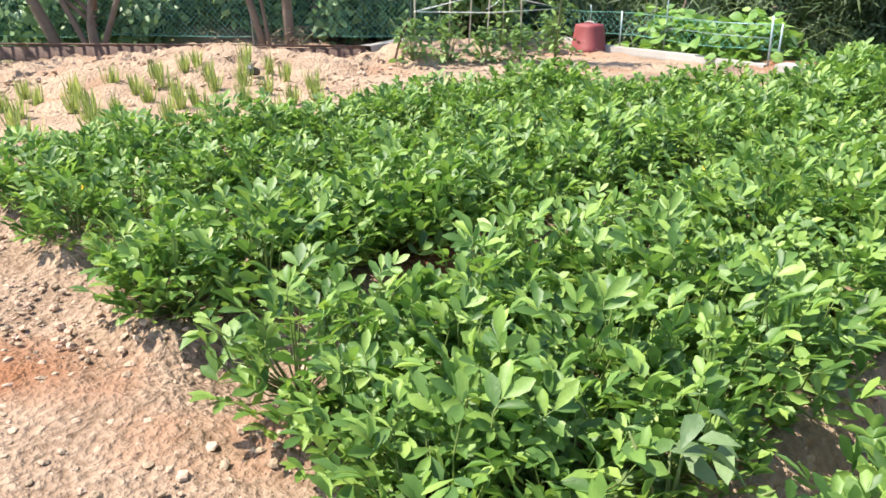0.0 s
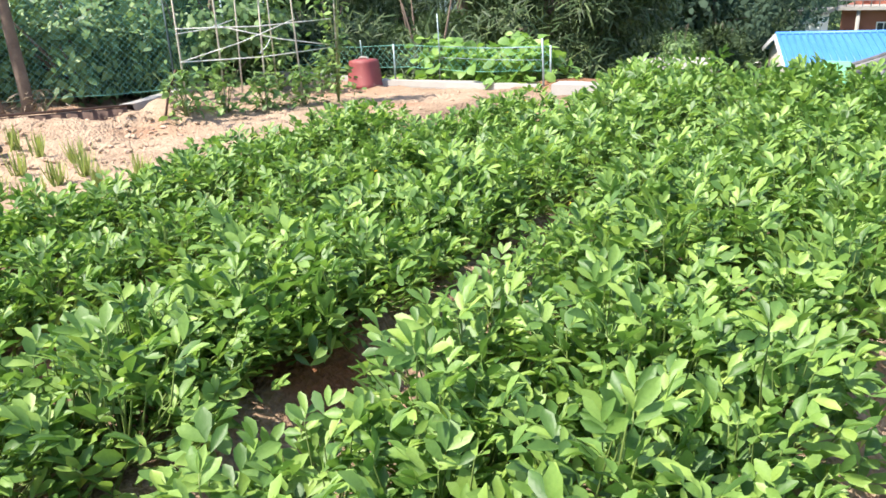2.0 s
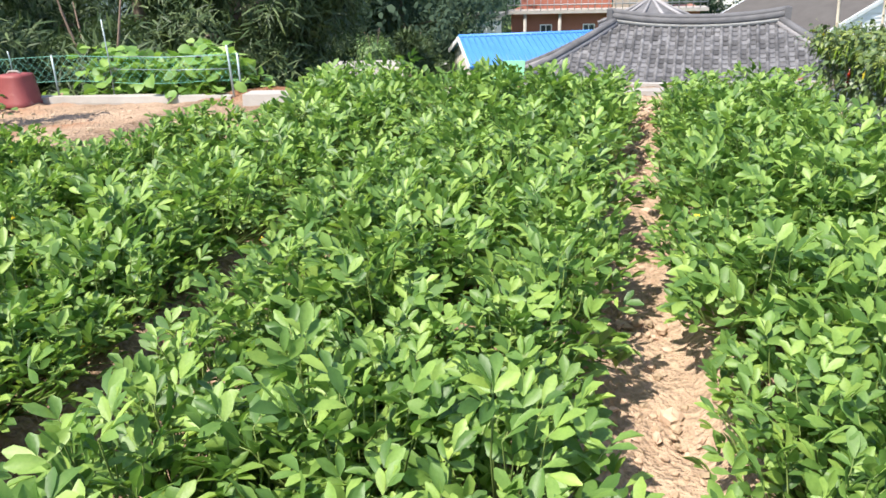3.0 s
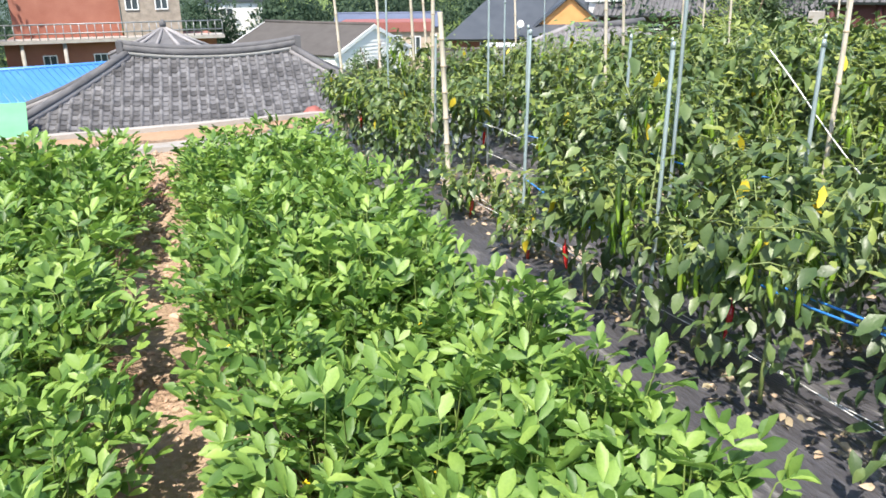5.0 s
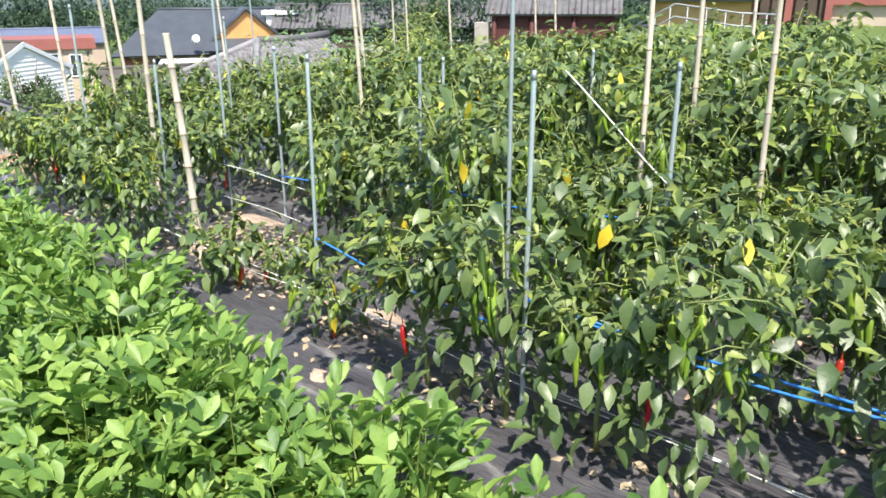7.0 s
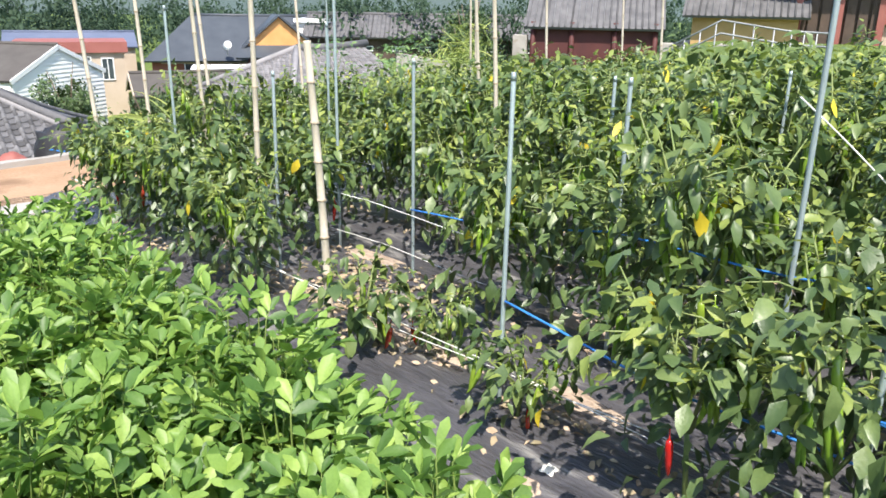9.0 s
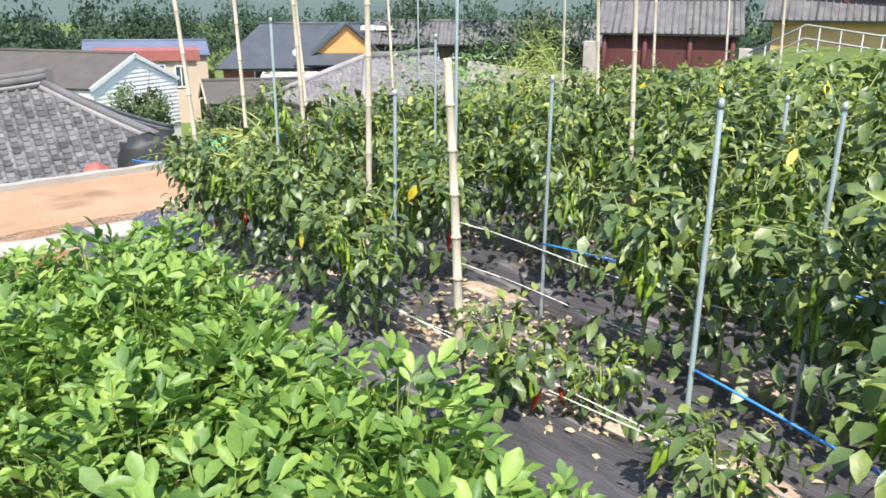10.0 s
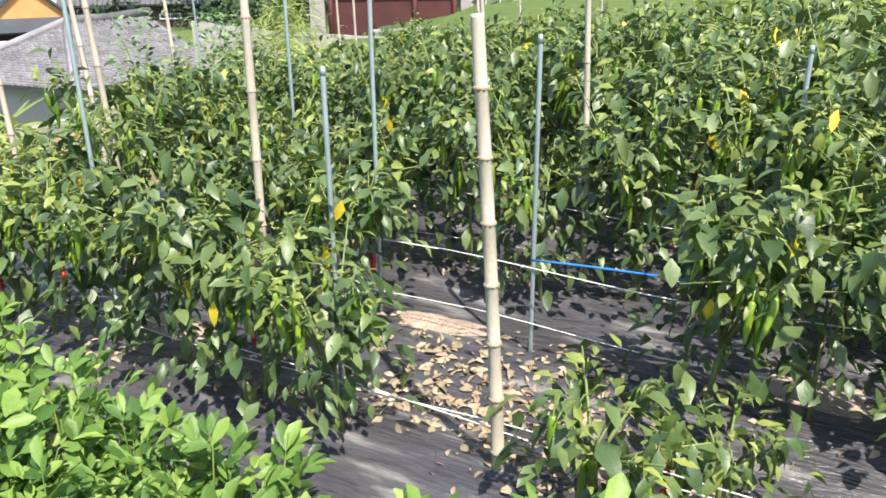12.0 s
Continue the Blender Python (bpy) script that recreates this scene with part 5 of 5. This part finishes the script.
gable_house("blue_roofed_shed", "long shed with a bright blue metal roof and cream walls", place(-2.79, 41.85, -5.4, 17.0), 10.0, 7.7, 2.34, 3.25, -1.5, 0.35, M_PALE_CREAM, M_BLUE_ROOF, 0.3,
            wins=((0.6, -2.7, 0.9, 0.8, 0.6, -1),), trim=M_WHITE_PAINT)
gable_house("white_cottage", "white-sided cottage with a grey-brown gable roof", place(11.37, 49.98, -6.6, 122.7), 9.0, 7.0, 4.2, 5.65, -0.3, 0.14, M_WHITE_WALL, M_BROWN_ROOF, trim=M_WHITE_PAINT)


def siding():
    """Shiplap boards on the cottage's near gable."""
    ob = thing("gable_siding", "white shiplap siding boards on the cottage gable", "siding", place(13.82, 46.16, -6.6, 32.7))
    for k in range(20):
        z = 1.6 + 0.22 * k
        half = min(3.45, 3.4 * (5.33 - z) / 1.45)
        if half < 0.2:
            break
        part("board", Shape().slab((-half, -0.03, z), (half, -0.03, z), (half, 0.0, z + 0.215), (-half, 0.0, z + 0.215), 0.02), M_WHITE_WALL, ob, smooth=False)


siding()


def brick_block():
    ob = thing("brick_house", "two-storey red brick house with a balcony and stone upper floor", "house", place(-0.3, 63.5, -7.0, 0))
    part("wall", Shape().box(-7, 6.8, -2.5, 3, 0, 4.9), M_BRICK, ob, smooth=False)
    part("upper_wall", Shape().box(0.6, 4.6, -1.2, 3, 4.9, 9.5), M_STONE, ob, smooth=False)
    part("upper_wall_side", Shape().box(-6.5, 0.5, -0.2, 3, 4.9, 8.6), M_BRICK, ob, smooth=False)
    part("balcony", Shape().box(-7.3, 7.3, -3.4, -1.0, 4.72, 4.95), M_CONCRETE, ob, smooth=False)
    for k in range(30):
        x = -7.2 + k * 14.4 / 29
        part("baluster", Shape().tube([(x, -3.3, 4.9), (x, -3.3, 5.95)], 0.035, 6), M_STEEL_RAIL, ob)
    for z in (5.35, 5.95):
        part("handrail", Shape().tube([(-7.2, -3.3, z), (0, -3.3, z), (7.2, -3.3, z)], 0.05, 6), M_STEEL_RAIL, ob)
    for x in (-4.8, -1.6, 3.2):
        window(ob, x, -2.5, 2.9, 0.9, 1.0, -1)
    for x in (0.9, 2.9):
        window(ob, x, -1.2, 6.7, 0.9, 1.4, -1)
    for x in (-5.9, -3.3, 0.4):
        part("pillar", Shape().tube([(x, -3.1, 0), (x, -3.1, 4.75)], 0.13, 10), M_CONCRETE, ob)


brick_block()


def flat_block(name, label, m, L, W, H, wall_m, band_m, band, wins=()):
    ob = thing(name, label, "building", m)
    part("wall", Shape().box(-L / 2, L / 2, -W / 2, W / 2, 0, H), wall_m, ob, smooth=False)
    part("fascia", Shape().box(-L / 2 - 0.25, L / 2 + 0.25, -W / 2 - 0.25, W / 2 + 0.25, H - band, H + 0.05), band_m, ob, smooth=False)
    for a in wins:
        window(ob, *a)
    return ob


flat_block("white_shed", "small white concrete hut with a flat roof", place(-8.7, 56.5, -7, 0), 2.0, 3, 5.0, M_WHITE_WALL, M_CONCRETE, 0.2)
flat_block("white_hall", "long white building with a dark flat roof", place(10.8, 82, -7, 0), 5.0, 5, 7.2, M_WHITE_WALL, M_DARK_ROOF, 0.5, wins=((-1.5, -2.5, 5.4, 1.2, 0.8, -1),))
flat_block("red_fascia_building", "cream building with a red fascia and shutter door", place(19.6, 60.5, -7, -21), 6.6, 5, 5.5, M_CREAM, M_RED_TRIM, 0.65, wins=((-0.3, -2.5, 2.6, 1.5, 2.0, -1), (1.8, -2.5, 3.0, 0.8, 1.5, -1)))
gable_house("blue_long_roof", "low building with a faded blue sheet roof", place(22.3, 68, -7, -20), 9.0, 5, 4.9, 5.8, 0, 0.3, M_CREAM, M_NAVY)


def orange_house():
    m = place(28.2, 53.6, -7.0, -29)
    ob = gable_house("dark_roofed_house", "house with a charcoal metal roof and an orange front gable", m, 10.4, 7.6, 5.0, 7.35, 0, 0.7, M_BRICK, M_DARK_ROOF, 0.0,
                     wins=((-3.2, -3.8, 3.4, 1.2, 1.0, -1), (-0.8, -3.8, 3.4, 1.2, 1.0, -1)), trim=M_DARK_ROOF, hip=3.0)
    part("eave_band", Shape().box(-4.6, 4.6, -4.05, -3.95, 4.35, 4.75), M_CREAM, ob, smooth=False)
    # front wing with the orange gable
    x0, x1, yf, zb, za = 0.9, 5.1, -4.6, 5.55, 7.3
    xm = (x0 + x1) / 2
    part("front_gable", Shape().add([(x0, yf, zb), (x1, yf, zb), (xm + 0.03, yf, za), (xm - 0.03, yf, za), (x0, yf + 0.2, zb), (x1, yf + 0.2, zb), (xm + 0.03, yf + 0.2, za), (xm - 0.03, yf + 0.2, za)],
                                    [(0, 1, 2, 3), (7, 6, 5, 4), (0, 4, 5, 1), (1, 5, 6, 2), (2, 6, 7, 3), (3, 7, 4, 0)]), M_ORANGE, ob, "orange painted gable", smooth=False)
    w = Shape()
    w.slab((x0 - 0.35, yf - 0.3, zb - 0.25), (xm, yf - 0.3, za + 0.1), (xm, 0, za + 0.1), (x0 - 0.35, 0, zb - 0.25), -0.14)
    w.slab((xm, yf - 0.3, za + 0.1), (x1 + 0.35, yf - 0.3, zb - 0.25), (x1 + 0.35, 0, zb - 0.25), (xm, 0, za + 0.1), -0.14)
    w.slab((x0 - 0.8, yf - 1.2, 4.85), (x1 + 0.6, yf - 1.2, 4.85), (x1 + 0.3, yf, zb), (x0 - 0.5, yf, zb), 0.14)
    part("wing_roof", w, M_DARK_ROOF, ob, smooth=False)
    part("wing_wall", Shape().box(x0, x1, yf, -3.9, 0, 4.95), M_DARK_RED, ob, smooth=False)
    D = Shape()
    D.tube([(-0.4, -4.6, 4.95), (-0.4, -4.65, 5.4), (-0.3, -4.75, 5.5)], 0.03, 6)
    dish = part("dish_arm", D, M_WHITE_PAINT, ob)
    part("dish", Shape().tube([(-0.30, -4.75, 5.5), (-0.33, -4.82, 5.53), (-0.38, -4.9, 5.56)], [0.05, 0.26, 0.32], 12), M_WHITE_PAINT, dish, "white satellite dish")


orange_house()
gable_house("awning_shed", "low brown lean-to shed with a pale awning", place(19.3, 43.5, -6.2, -18), 5.0, 3.5, 3.0, 3.8, 0, 0.4, M_BROWN_WOOD, M_BROWN_ROOF, trim=M_CREAM)
flat_block("pale_annex", "pale flat-roofed annex below the big house", place(24.5, 45.5, -6.2, -30), 6.0, 2.5, 3.7, M_BROWN_WOOD, M_WHITE_PAINT, 0.2)
flat_block("white_annex", "white rendered annex beside the tiled hall", place(32.4, 49.5, -6, -40), 2.0, 3, 6.2, M_WHITE_WALL, M_WHITE_PAINT, 0.2)
gable_house("tiled_hall", "long low hall with a grey clay-tile roof and dark wooden walls", place(38.2, 43.6, -5.0, -44.5), 16.5, 4.4, 4.45, 5.6, 0, 0.6, M_BROWN_WOOD, M_TILE, 0.3,
            wins=tuple((-7.4 + 2.2 * k, -2.2, 3.2, 1.3, 0.35, -1) for k in range(7)))


def old_shed():
    ob = thing("old_pale_shed", "old shed with a pale weathered tile hip roof", "shed", place(15.8, 26.8, -5.7, 4))
    x0, x1, y0, y1, ze, zr, ra, rb = -2.9, 2.9, -2.85, 2.85, 3.95, 5.45, -0.4, 2.9
    part("wall", Shape().box(x0 + 0.5, x1 - 0.2, y0 + 0.5, y1 - 0.5, 0, ze + 0.12), M_PALE_CREAM, ob, smooth=False)
    r = Shape()
    r.slab((x0, y0, ze), (x1, y0, ze), (rb, 0, zr), (ra, 0, zr), 0.14)
    r.slab((x1, y1, ze), (x0, y1, ze), (ra, 0, zr), (rb, 0, zr), 0.14)
    r.slab((x0, y1, ze), (x0, y0, ze), (ra, -0.02, zr), (ra, 0.02, zr), 0.14)
    roof = part("roof", r, M_PALE_ROOF, ob, smooth=False)
    rows = Shape()
    for k in range(26):
        t = k / 26
        z = ze + (zr - ze) * t + 0.03
        xa, ya = x0 + (ra - x0) * t, y0 * (1 - t)
        xb = x1 + (rb - x1) * t
        n = max(2, int((xb - xa) / 0.27))
        for q in range(n):
            xq = xa + (q + 0.5) * (xb - xa) / n
            rows.box(xq - 0.10, xq + 0.10, ya - 0.02, ya + 0.11, z - 0.03, z + 0.035 + 0.015 * noise.noise((q, k, 3)))
        n = max(2, int(-2 * ya / 0.27))
        for q in range(n):
            yq = ya - (q + 0.5) * 2 * ya / n
            rows.box(xa - 0.02, xa + 0.11, yq - 0.10, yq + 0.10, z - 0.03, z + 0.035 + 0.015 * noise.noise((q, k, 8)))
    tagged(part("roof_tiles", rows, M_PALE_ROOF, roof, smooth=False), kind="stuff")
    part("ridge_cap", Shape().tube([(ra, 0, zr + 0.08), (1.2, 0, zr + 0.05), (rb + 0.1, 0, zr + 0.16)], 0.14, 8), M_TILE, roof)
    for sy in (-1, 1):
        part("hip_cap", Shape().tube([(x0, sy * y1, ze + 0.08), (ra, 0, zr + 0.08)], 0.11, 8), M_PALE_ROOF, roof)
    part("gable", Shape().add([(x1 - 0.25, y0 + 0.4, ze), (x1 - 0.25, y1 - 0.4, ze), (x1 - 0.25, 0.02, zr - 0.1), (x1 - 0.25, -0.02, zr - 0.1), (x1 - 0.1, y0 + 0.4, ze), (x1 - 0.1, y1 - 0.4, ze), (x1 - 0.1, 0.02, zr - 0.1), (x1 - 0.1, -0.02, zr - 0.1)],
                              [(0, 1, 2, 3), (7, 6, 5, 4), (0, 4, 5, 1), (1, 5, 6, 2), (2, 6, 7, 3), (3, 7, 4, 0)]), M_LIME, ob, smooth=False)
    window(ob, -1.4, y0 + 0.5, 2.3, 0.9, 0.9, -1)
    window(ob, 0.6, y0 + 0.5, 2.3, 0.9, 0.9, -1)


old_shed()
kerb("stone_bank", [(22.6, 20.5, -0.9), (24.0, 17.0, -0.7), (24.6, 12.0, -0.3), (25.0, 6.0, 0.0), (25.0, -4.0, 0.0)], 0.5, -6.0, 0.1, "grey stone retaining wall below the hall")
kerb("lane_wall", [(17.0, 23.2, 0), (18.6, 21.3, -0.35), (20.5, 18.5, -0.6)], 0.2, -4.0, -0.2, "grey concrete wall beside the pale shed")


def gate_house():
    ob = gable_house("gate_house", "dark red wooden gate house with a grey tile roof", place(30.6, 24.6, -2.4, -57), 5.6, 3.4, 3.15, 4.3, 0, 0.4, M_DARK_RED, M_TILE, 0.28)
    for x in (-2.7, -0.95, 0.95, 2.7):
        part("post", Shape().tube([(x, -1.78, 0), (x, -1.78, 3.1)], 0.12, 8), M_DARK_RED, ob)
    part("pillar", bevel_box(-3.6, -2.95, -1.95, -1.3, 0, 2.5, 0.03), M_CONCRETE, ob, "grey concrete pillar")
    part("pillar", bevel_box(2.95, 3.5, -1.95, -1.3, 0, 2.3, 0.03), M_CONCRETE, ob, "grey concrete pillar")


gate_house()


def long_hall():
    ob = thing("shrine_hall", "large hall with red posts, cream panels and dark slats", "hall", place(36.4, 14.2, -2.2, -74))
    part("plinth", Shape().box(-8.5, 9.5, -1.6, 4, 0, 2.0), M_CONCRETE, ob, smooth=False)
    part("panel_wall", Shape().box(0.2, 9.0, -0.6, 3.5, 2.0, 6.5), M_CREAM, ob, smooth=False)
    for k in range(10):
        part("slat", Shape().box(-4.6 + 0.48 * k, -4.25 + 0.48 * k, -0.75, -0.6, 2.0, 6.5), M_BROWN_WOOD, ob, smooth=False)
    part("slat_backing", Shape().box(-4.7, 0.2, -0.6, 3.4, 2.0, 6.5), M_BROWN_WOOD, ob, smooth=False)
    for x in (-4.7, -3.1, -1.5, 0.1, 3.3, 6.6, 9.0):
        part("post", Shape().box(x - 0.14, x + 0.14, -0.95, -0.6, 2.0, 6.5), M_RED_TRIM, ob, smooth=False)
    part("beam", Shape().box(0.1, 9.1, -0.85, -0.6, 3.05, 3.3), M_RED_TRIM, ob, smooth=False)
    r = Shape()
    r.slab((-9, -2.2, 6.3), (10, -2.2, 6.3), (10, 1.6, 8.2), (-9, 1.6, 8.2), 0.2)
    r.slab((10, 5.2, 6.3), (-9, 5.2, 6.3), (-9, 1.6, 8.2), (10, 1.6, 8.2), 0.2)
    part("roof", r, M_TILE, ob, smooth=False)


long_hall()
gable_house("yellow_clay_house", "small ochre clay-walled house with a tiled roof", place(35.4, 19.6, -1.7, -66), 4.4, 4, 3.2, 4.6, 0, 0.6, mat("ochre_clay", (0.42, 0.27, 0.11), (0.56, 0.38, 0.18), 2, 0.9, 0.3), M_TILE, 0.28)


def ramp_rails():
    ob = thing("ramp_railing", "galvanised steel railing along a raised walkway", "railing")
    pts = [(28.7, 19.6, -1.1), (29.6, 17.9, 0.0), (30.5, 15.6, -0.35), (31.0, 14.2, -0.4)]
    for z in (0.45, 0.95):
        part("rail", Shape().tube([(a, b, c + z) for a, b, c in pts], 0.045, 6), M_STEEL_RAIL, ob)
    for k in range(11):
        t = k / 10 * 3
        i = min(int(t), 2)
        p = np.array(pts[i]) + (np.array(pts[i + 1]) - np.array(pts[i])) * (t - i)
        part("post", Shape().tube([(p[0], p[1], -2.4), (p[0], p[1], p[2] + 0.95)], 0.035, 6), M_STEEL_RAIL, ob)
    S = Shape()
    for a, b in zip(pts, pts[1:]):
        S.slab((a[0], a[1], a[2]), (b[0], b[1], b[2]), (b[0] + 1.4, b[1] + 0.6, b[2]), (a[0] + 1.4, a[1] + 0.6, a[2]), 0.15)
    part("walkway", S, M_CONCRETE, ob, smooth=False)


ramp_rails()


# things on and behind the yard wall
def covered_bundle():
    ob = thing("covered_bundle", "bundle under a black sheet on the yard wall", "bundle", place(3.5, 15.35, -0.95, -6) @ Matrix.Diagonal((0.8, 0.8, 1.0, 1)))
    S = Shape()
    V, n, m = [], 18, 9
    for j in range(m + 1):
        v = j / m * math.pi / 2
        for i in range(n):
            a = i * 2 * math.pi / n
            k = 1 + 0.10 * noise.noise((math.cos(a) * 2, math.sin(a) * 2, j * 0.5)) + 0.16 * noise.noise((math.cos(a) * 6, math.sin(a) * 6, j * 0.9))
            V.append((0.62 * k * math.cos(a) * math.cos(v) ** 0.5, 0.42 * k * math.sin(a) * math.cos(v) ** 0.5, 0.58 * k * math.sin(v)))
    F = [(j * n + i, j * n + (i + 1) % n, (j + 1) * n + (i + 1) % n, (j + 1) * n + i) for j in range(m) for i in range(n)]
    part("cover", S.add(V, F), M_BLACK, ob)
    part("strap", Shape().tube([(0.45 * math.cos(a), -0.43 + 0.03 * math.sin(a * 3), 0.25 + 0.03 * math.cos(a * 2)) for a in np.linspace(0, math.pi, 9)], 0.012, 5), M_BLUE_TWINE, ob)
    stand = thing("bundle_stand", "low block carrying the covered bundle behind the wall", "stand", place(3.5, 15.35, -0.95, -6))
    part("block", Shape().box(-0.7, 0.9, -0.45, 0.5, -3.4, -0.02), M_CONCRETE, stand, smooth=False)


covered_bundle()


def tarp(name, x, y, z, L, W, H, turn, m, label):
    ob = thing(name, label, "tarpaulin", place(x, y, z, turn))
    V, n = [], 16
    for j in range(7):
        for i in range(n + 1):
            u, v = i / n, j / 6
            V.append((-L / 2 + L * u, -W / 2 + W * v, H * math.sin(v * math.pi) * (0.6 + 0.4 * math.sin(u * 5)) + 0.04 * noise.noise((u * 6, v * 6, L))))
    F = [(j * (n + 1) + i, j * (n + 1) + i + 1, (j + 1) * (n + 1) + i + 1, (j + 1) * (n + 1) + i) for j in range(6) for i in range(n)]
    part("sheet", Shape().add(V, F), m, ob)
    part("load", Shape().box(-L / 2 + 0.1, L / 2 - 0.1, -W / 2 + 0.1, W / 2 - 0.1, -2.6, 0.0), M_BROWN_WOOD, ob, smooth=False)


tarp("green_tarpaulin", 1.9, 15.05, -0.90, 2.6, 0.45, 0.12, 1, M_GREEN_TARP, "green tarpaulin folded along the yard wall")
tarp("green_tarpaulin", 5.1, 15.75, -0.86, 1.6, 0.9, 0.28, 10, M_GREEN_TARP, "green tarpaulin heaped by the wall")
tarp("red_cover", 2.75, 15.2, -0.9, 0.6, 0.45, 0.22, -4, M_RED_TRIM, "faded red cover heaped on the yard wall")


def green_awning():
    ob = thing("green_awning", "pale green canvas awning beside the tiled house", "awning", place(-3.95, 24.6, -5.2, 0))
    part("canvas", Shape().slab((-1.1, -0.4, 2.2), (0.9, -0.4, 2.2), (0.9, 0.9, 3.6), (0.2, 0.9, 3.6), 0.03), M_GREEN_TARP, ob, smooth=False)
    for x in (-0.9, 0.8):
        part("pole", Shape().tube([(x, -0.35, -0.1), (x, -0.35, 2.25)], 0.03, 6), M_STEEL, ob)


green_awning()
kerb("lane", [(-18, 36.5, 0.3), (-11, 37.6, 0.3), (-8.2, 37.0, 0.2)], 3.0, -7.0, -3.4, "pale concrete lane below the trees")


def garden_tree(x, y, z, big, k, label):
    ob = thing("garden_tree", label, "tree", Matrix.Translation((x, y, z)) @ Matrix.Diagonal((big, big, big * 1.1, 1)), "garden trees in the village")
    part("crown", GARDEN[k % 4], M_GARDEN, ob)
    part("trunk", TWIG_ME, M_BARK, ob)
    part("stem", Shape().tube([(0, 0, -2.2), (0.03, 0, -1.0), (0, 0, -0.2)], [0.09, 0.07, 0.04], 7), M_BARK, ob)


for k, a in enumerate([(24.0, 26.6, 0.0, 1.35), (24.5, 26.9, 0.3, 1.25), (23.7, 26.5, -0.7, 1.3), (10.0, 34.4, -2.3, 1.25), (11.9, 31.4, -3.0, 1.2), (13.4, 31.0, -2.6, 1.3), (10.6, 28.0, -3.4, 1.2), (15.2, 36, -3.4, 1.4), (17.5, 38, -3.2, 1.5), (12.6, 27.6, -3.0, 0.9)]):
    garden_tree(*a, k, "rounded leafy garden tree between the houses")


# ---- distance ----
def far_woods():
    r = np.random.default_rng(31)
    S = Shape()
    sets = [clump_mesh(800 + k, 1000, 1.0, TINY_FORM, 0.10, 1.2) for k in range(4)]
    def put(x, y, z, big):
        V, F = sets[r.integers(4)]
        m = pose(x, y, z, 0, 0, r.uniform(0, 360))
        S.add(turned(V * big * np.array([1, 1, r.uniform(1.0, 1.5)]), m), F)
    for k in range(170):
        a = radians(r.uniform(-22, 80))
        d = r.uniform(84, 130)
        put(d * math.sin(a), 4 + d * math.cos(a), -7 + (d - 84) * 0.07 + r.uniform(0, 1.5), r.uniform(2.2, 3.8))
    for k in range(95):
        a = radians(r.uniform(4, 46))
        d = r.uniform(72, 90)
        put(d * math.sin(a), 4 + d * math.cos(a), -4.5 + r.uniform(0, 2.2), r.uniform(2.4, 4.2))
    for k in range(60):
        a = radians(r.uniform(36, 82))
        d = r.uniform(50, 80)
        put(d * math.sin(a), 4 + d * math.cos(a), -2.5 + r.uniform(0, 1.5), r.uniform(2.0, 3.6))
    for k in range(110):
        a = radians(r.uniform(-75, -8))
        d = r.uniform(44, 95)
        put(d * math.sin(a), d * math.cos(a), -3 + (d - 44) * 0.14 + r.uniform(0, 2.5), r.uniform(2.6, 4.4))
    tagged(part("far_woods", S, M_HAZED_LEAF), "wooded slopes behind the village, tinted with painted haze", "woods", kind="stuff")


far_woods()


def hills():
    V, n, m = [], 150, 14
    for j in range(m + 1):
        for i in range(n + 1):
            a = radians(-130 + 260 * i / n)
            d = 150 + 620 * j / m
            ridge = 26 + 22 * noise.noise((math.sin(a) * 2.2, math.cos(a) * 2.2, 3)) + 10 * noise.noise((math.sin(a) * 9, math.cos(a) * 9, j * 0.5))
            V.append((d * math.sin(a), d * math.cos(a), -8 + (ridge + 60) * (j / m) ** 1.1))
    F = [(j * (n + 1) + i, j * (n + 1) + i + 1, (j + 1) * (n + 1) + i + 1, (j + 1) * (n + 1) + i) for j in range(m) for i in range(n)]
    ob = new("backdrop_hills", quads("backdrop_hills", V, F))
    # distance haze is painted in as a bluish grey-green base colour
    ob.data.materials.append(mat("hazed_forest_hill", (0.045, 0.072, 0.066), (0.085, 0.115, 0.105), 0.02, 0.95, 0.6, 0.25, depth=3.0))
    tagged(ob, "forested mountain slopes with haze painted into their bluish colour", "hills", kind="structure")


hills()
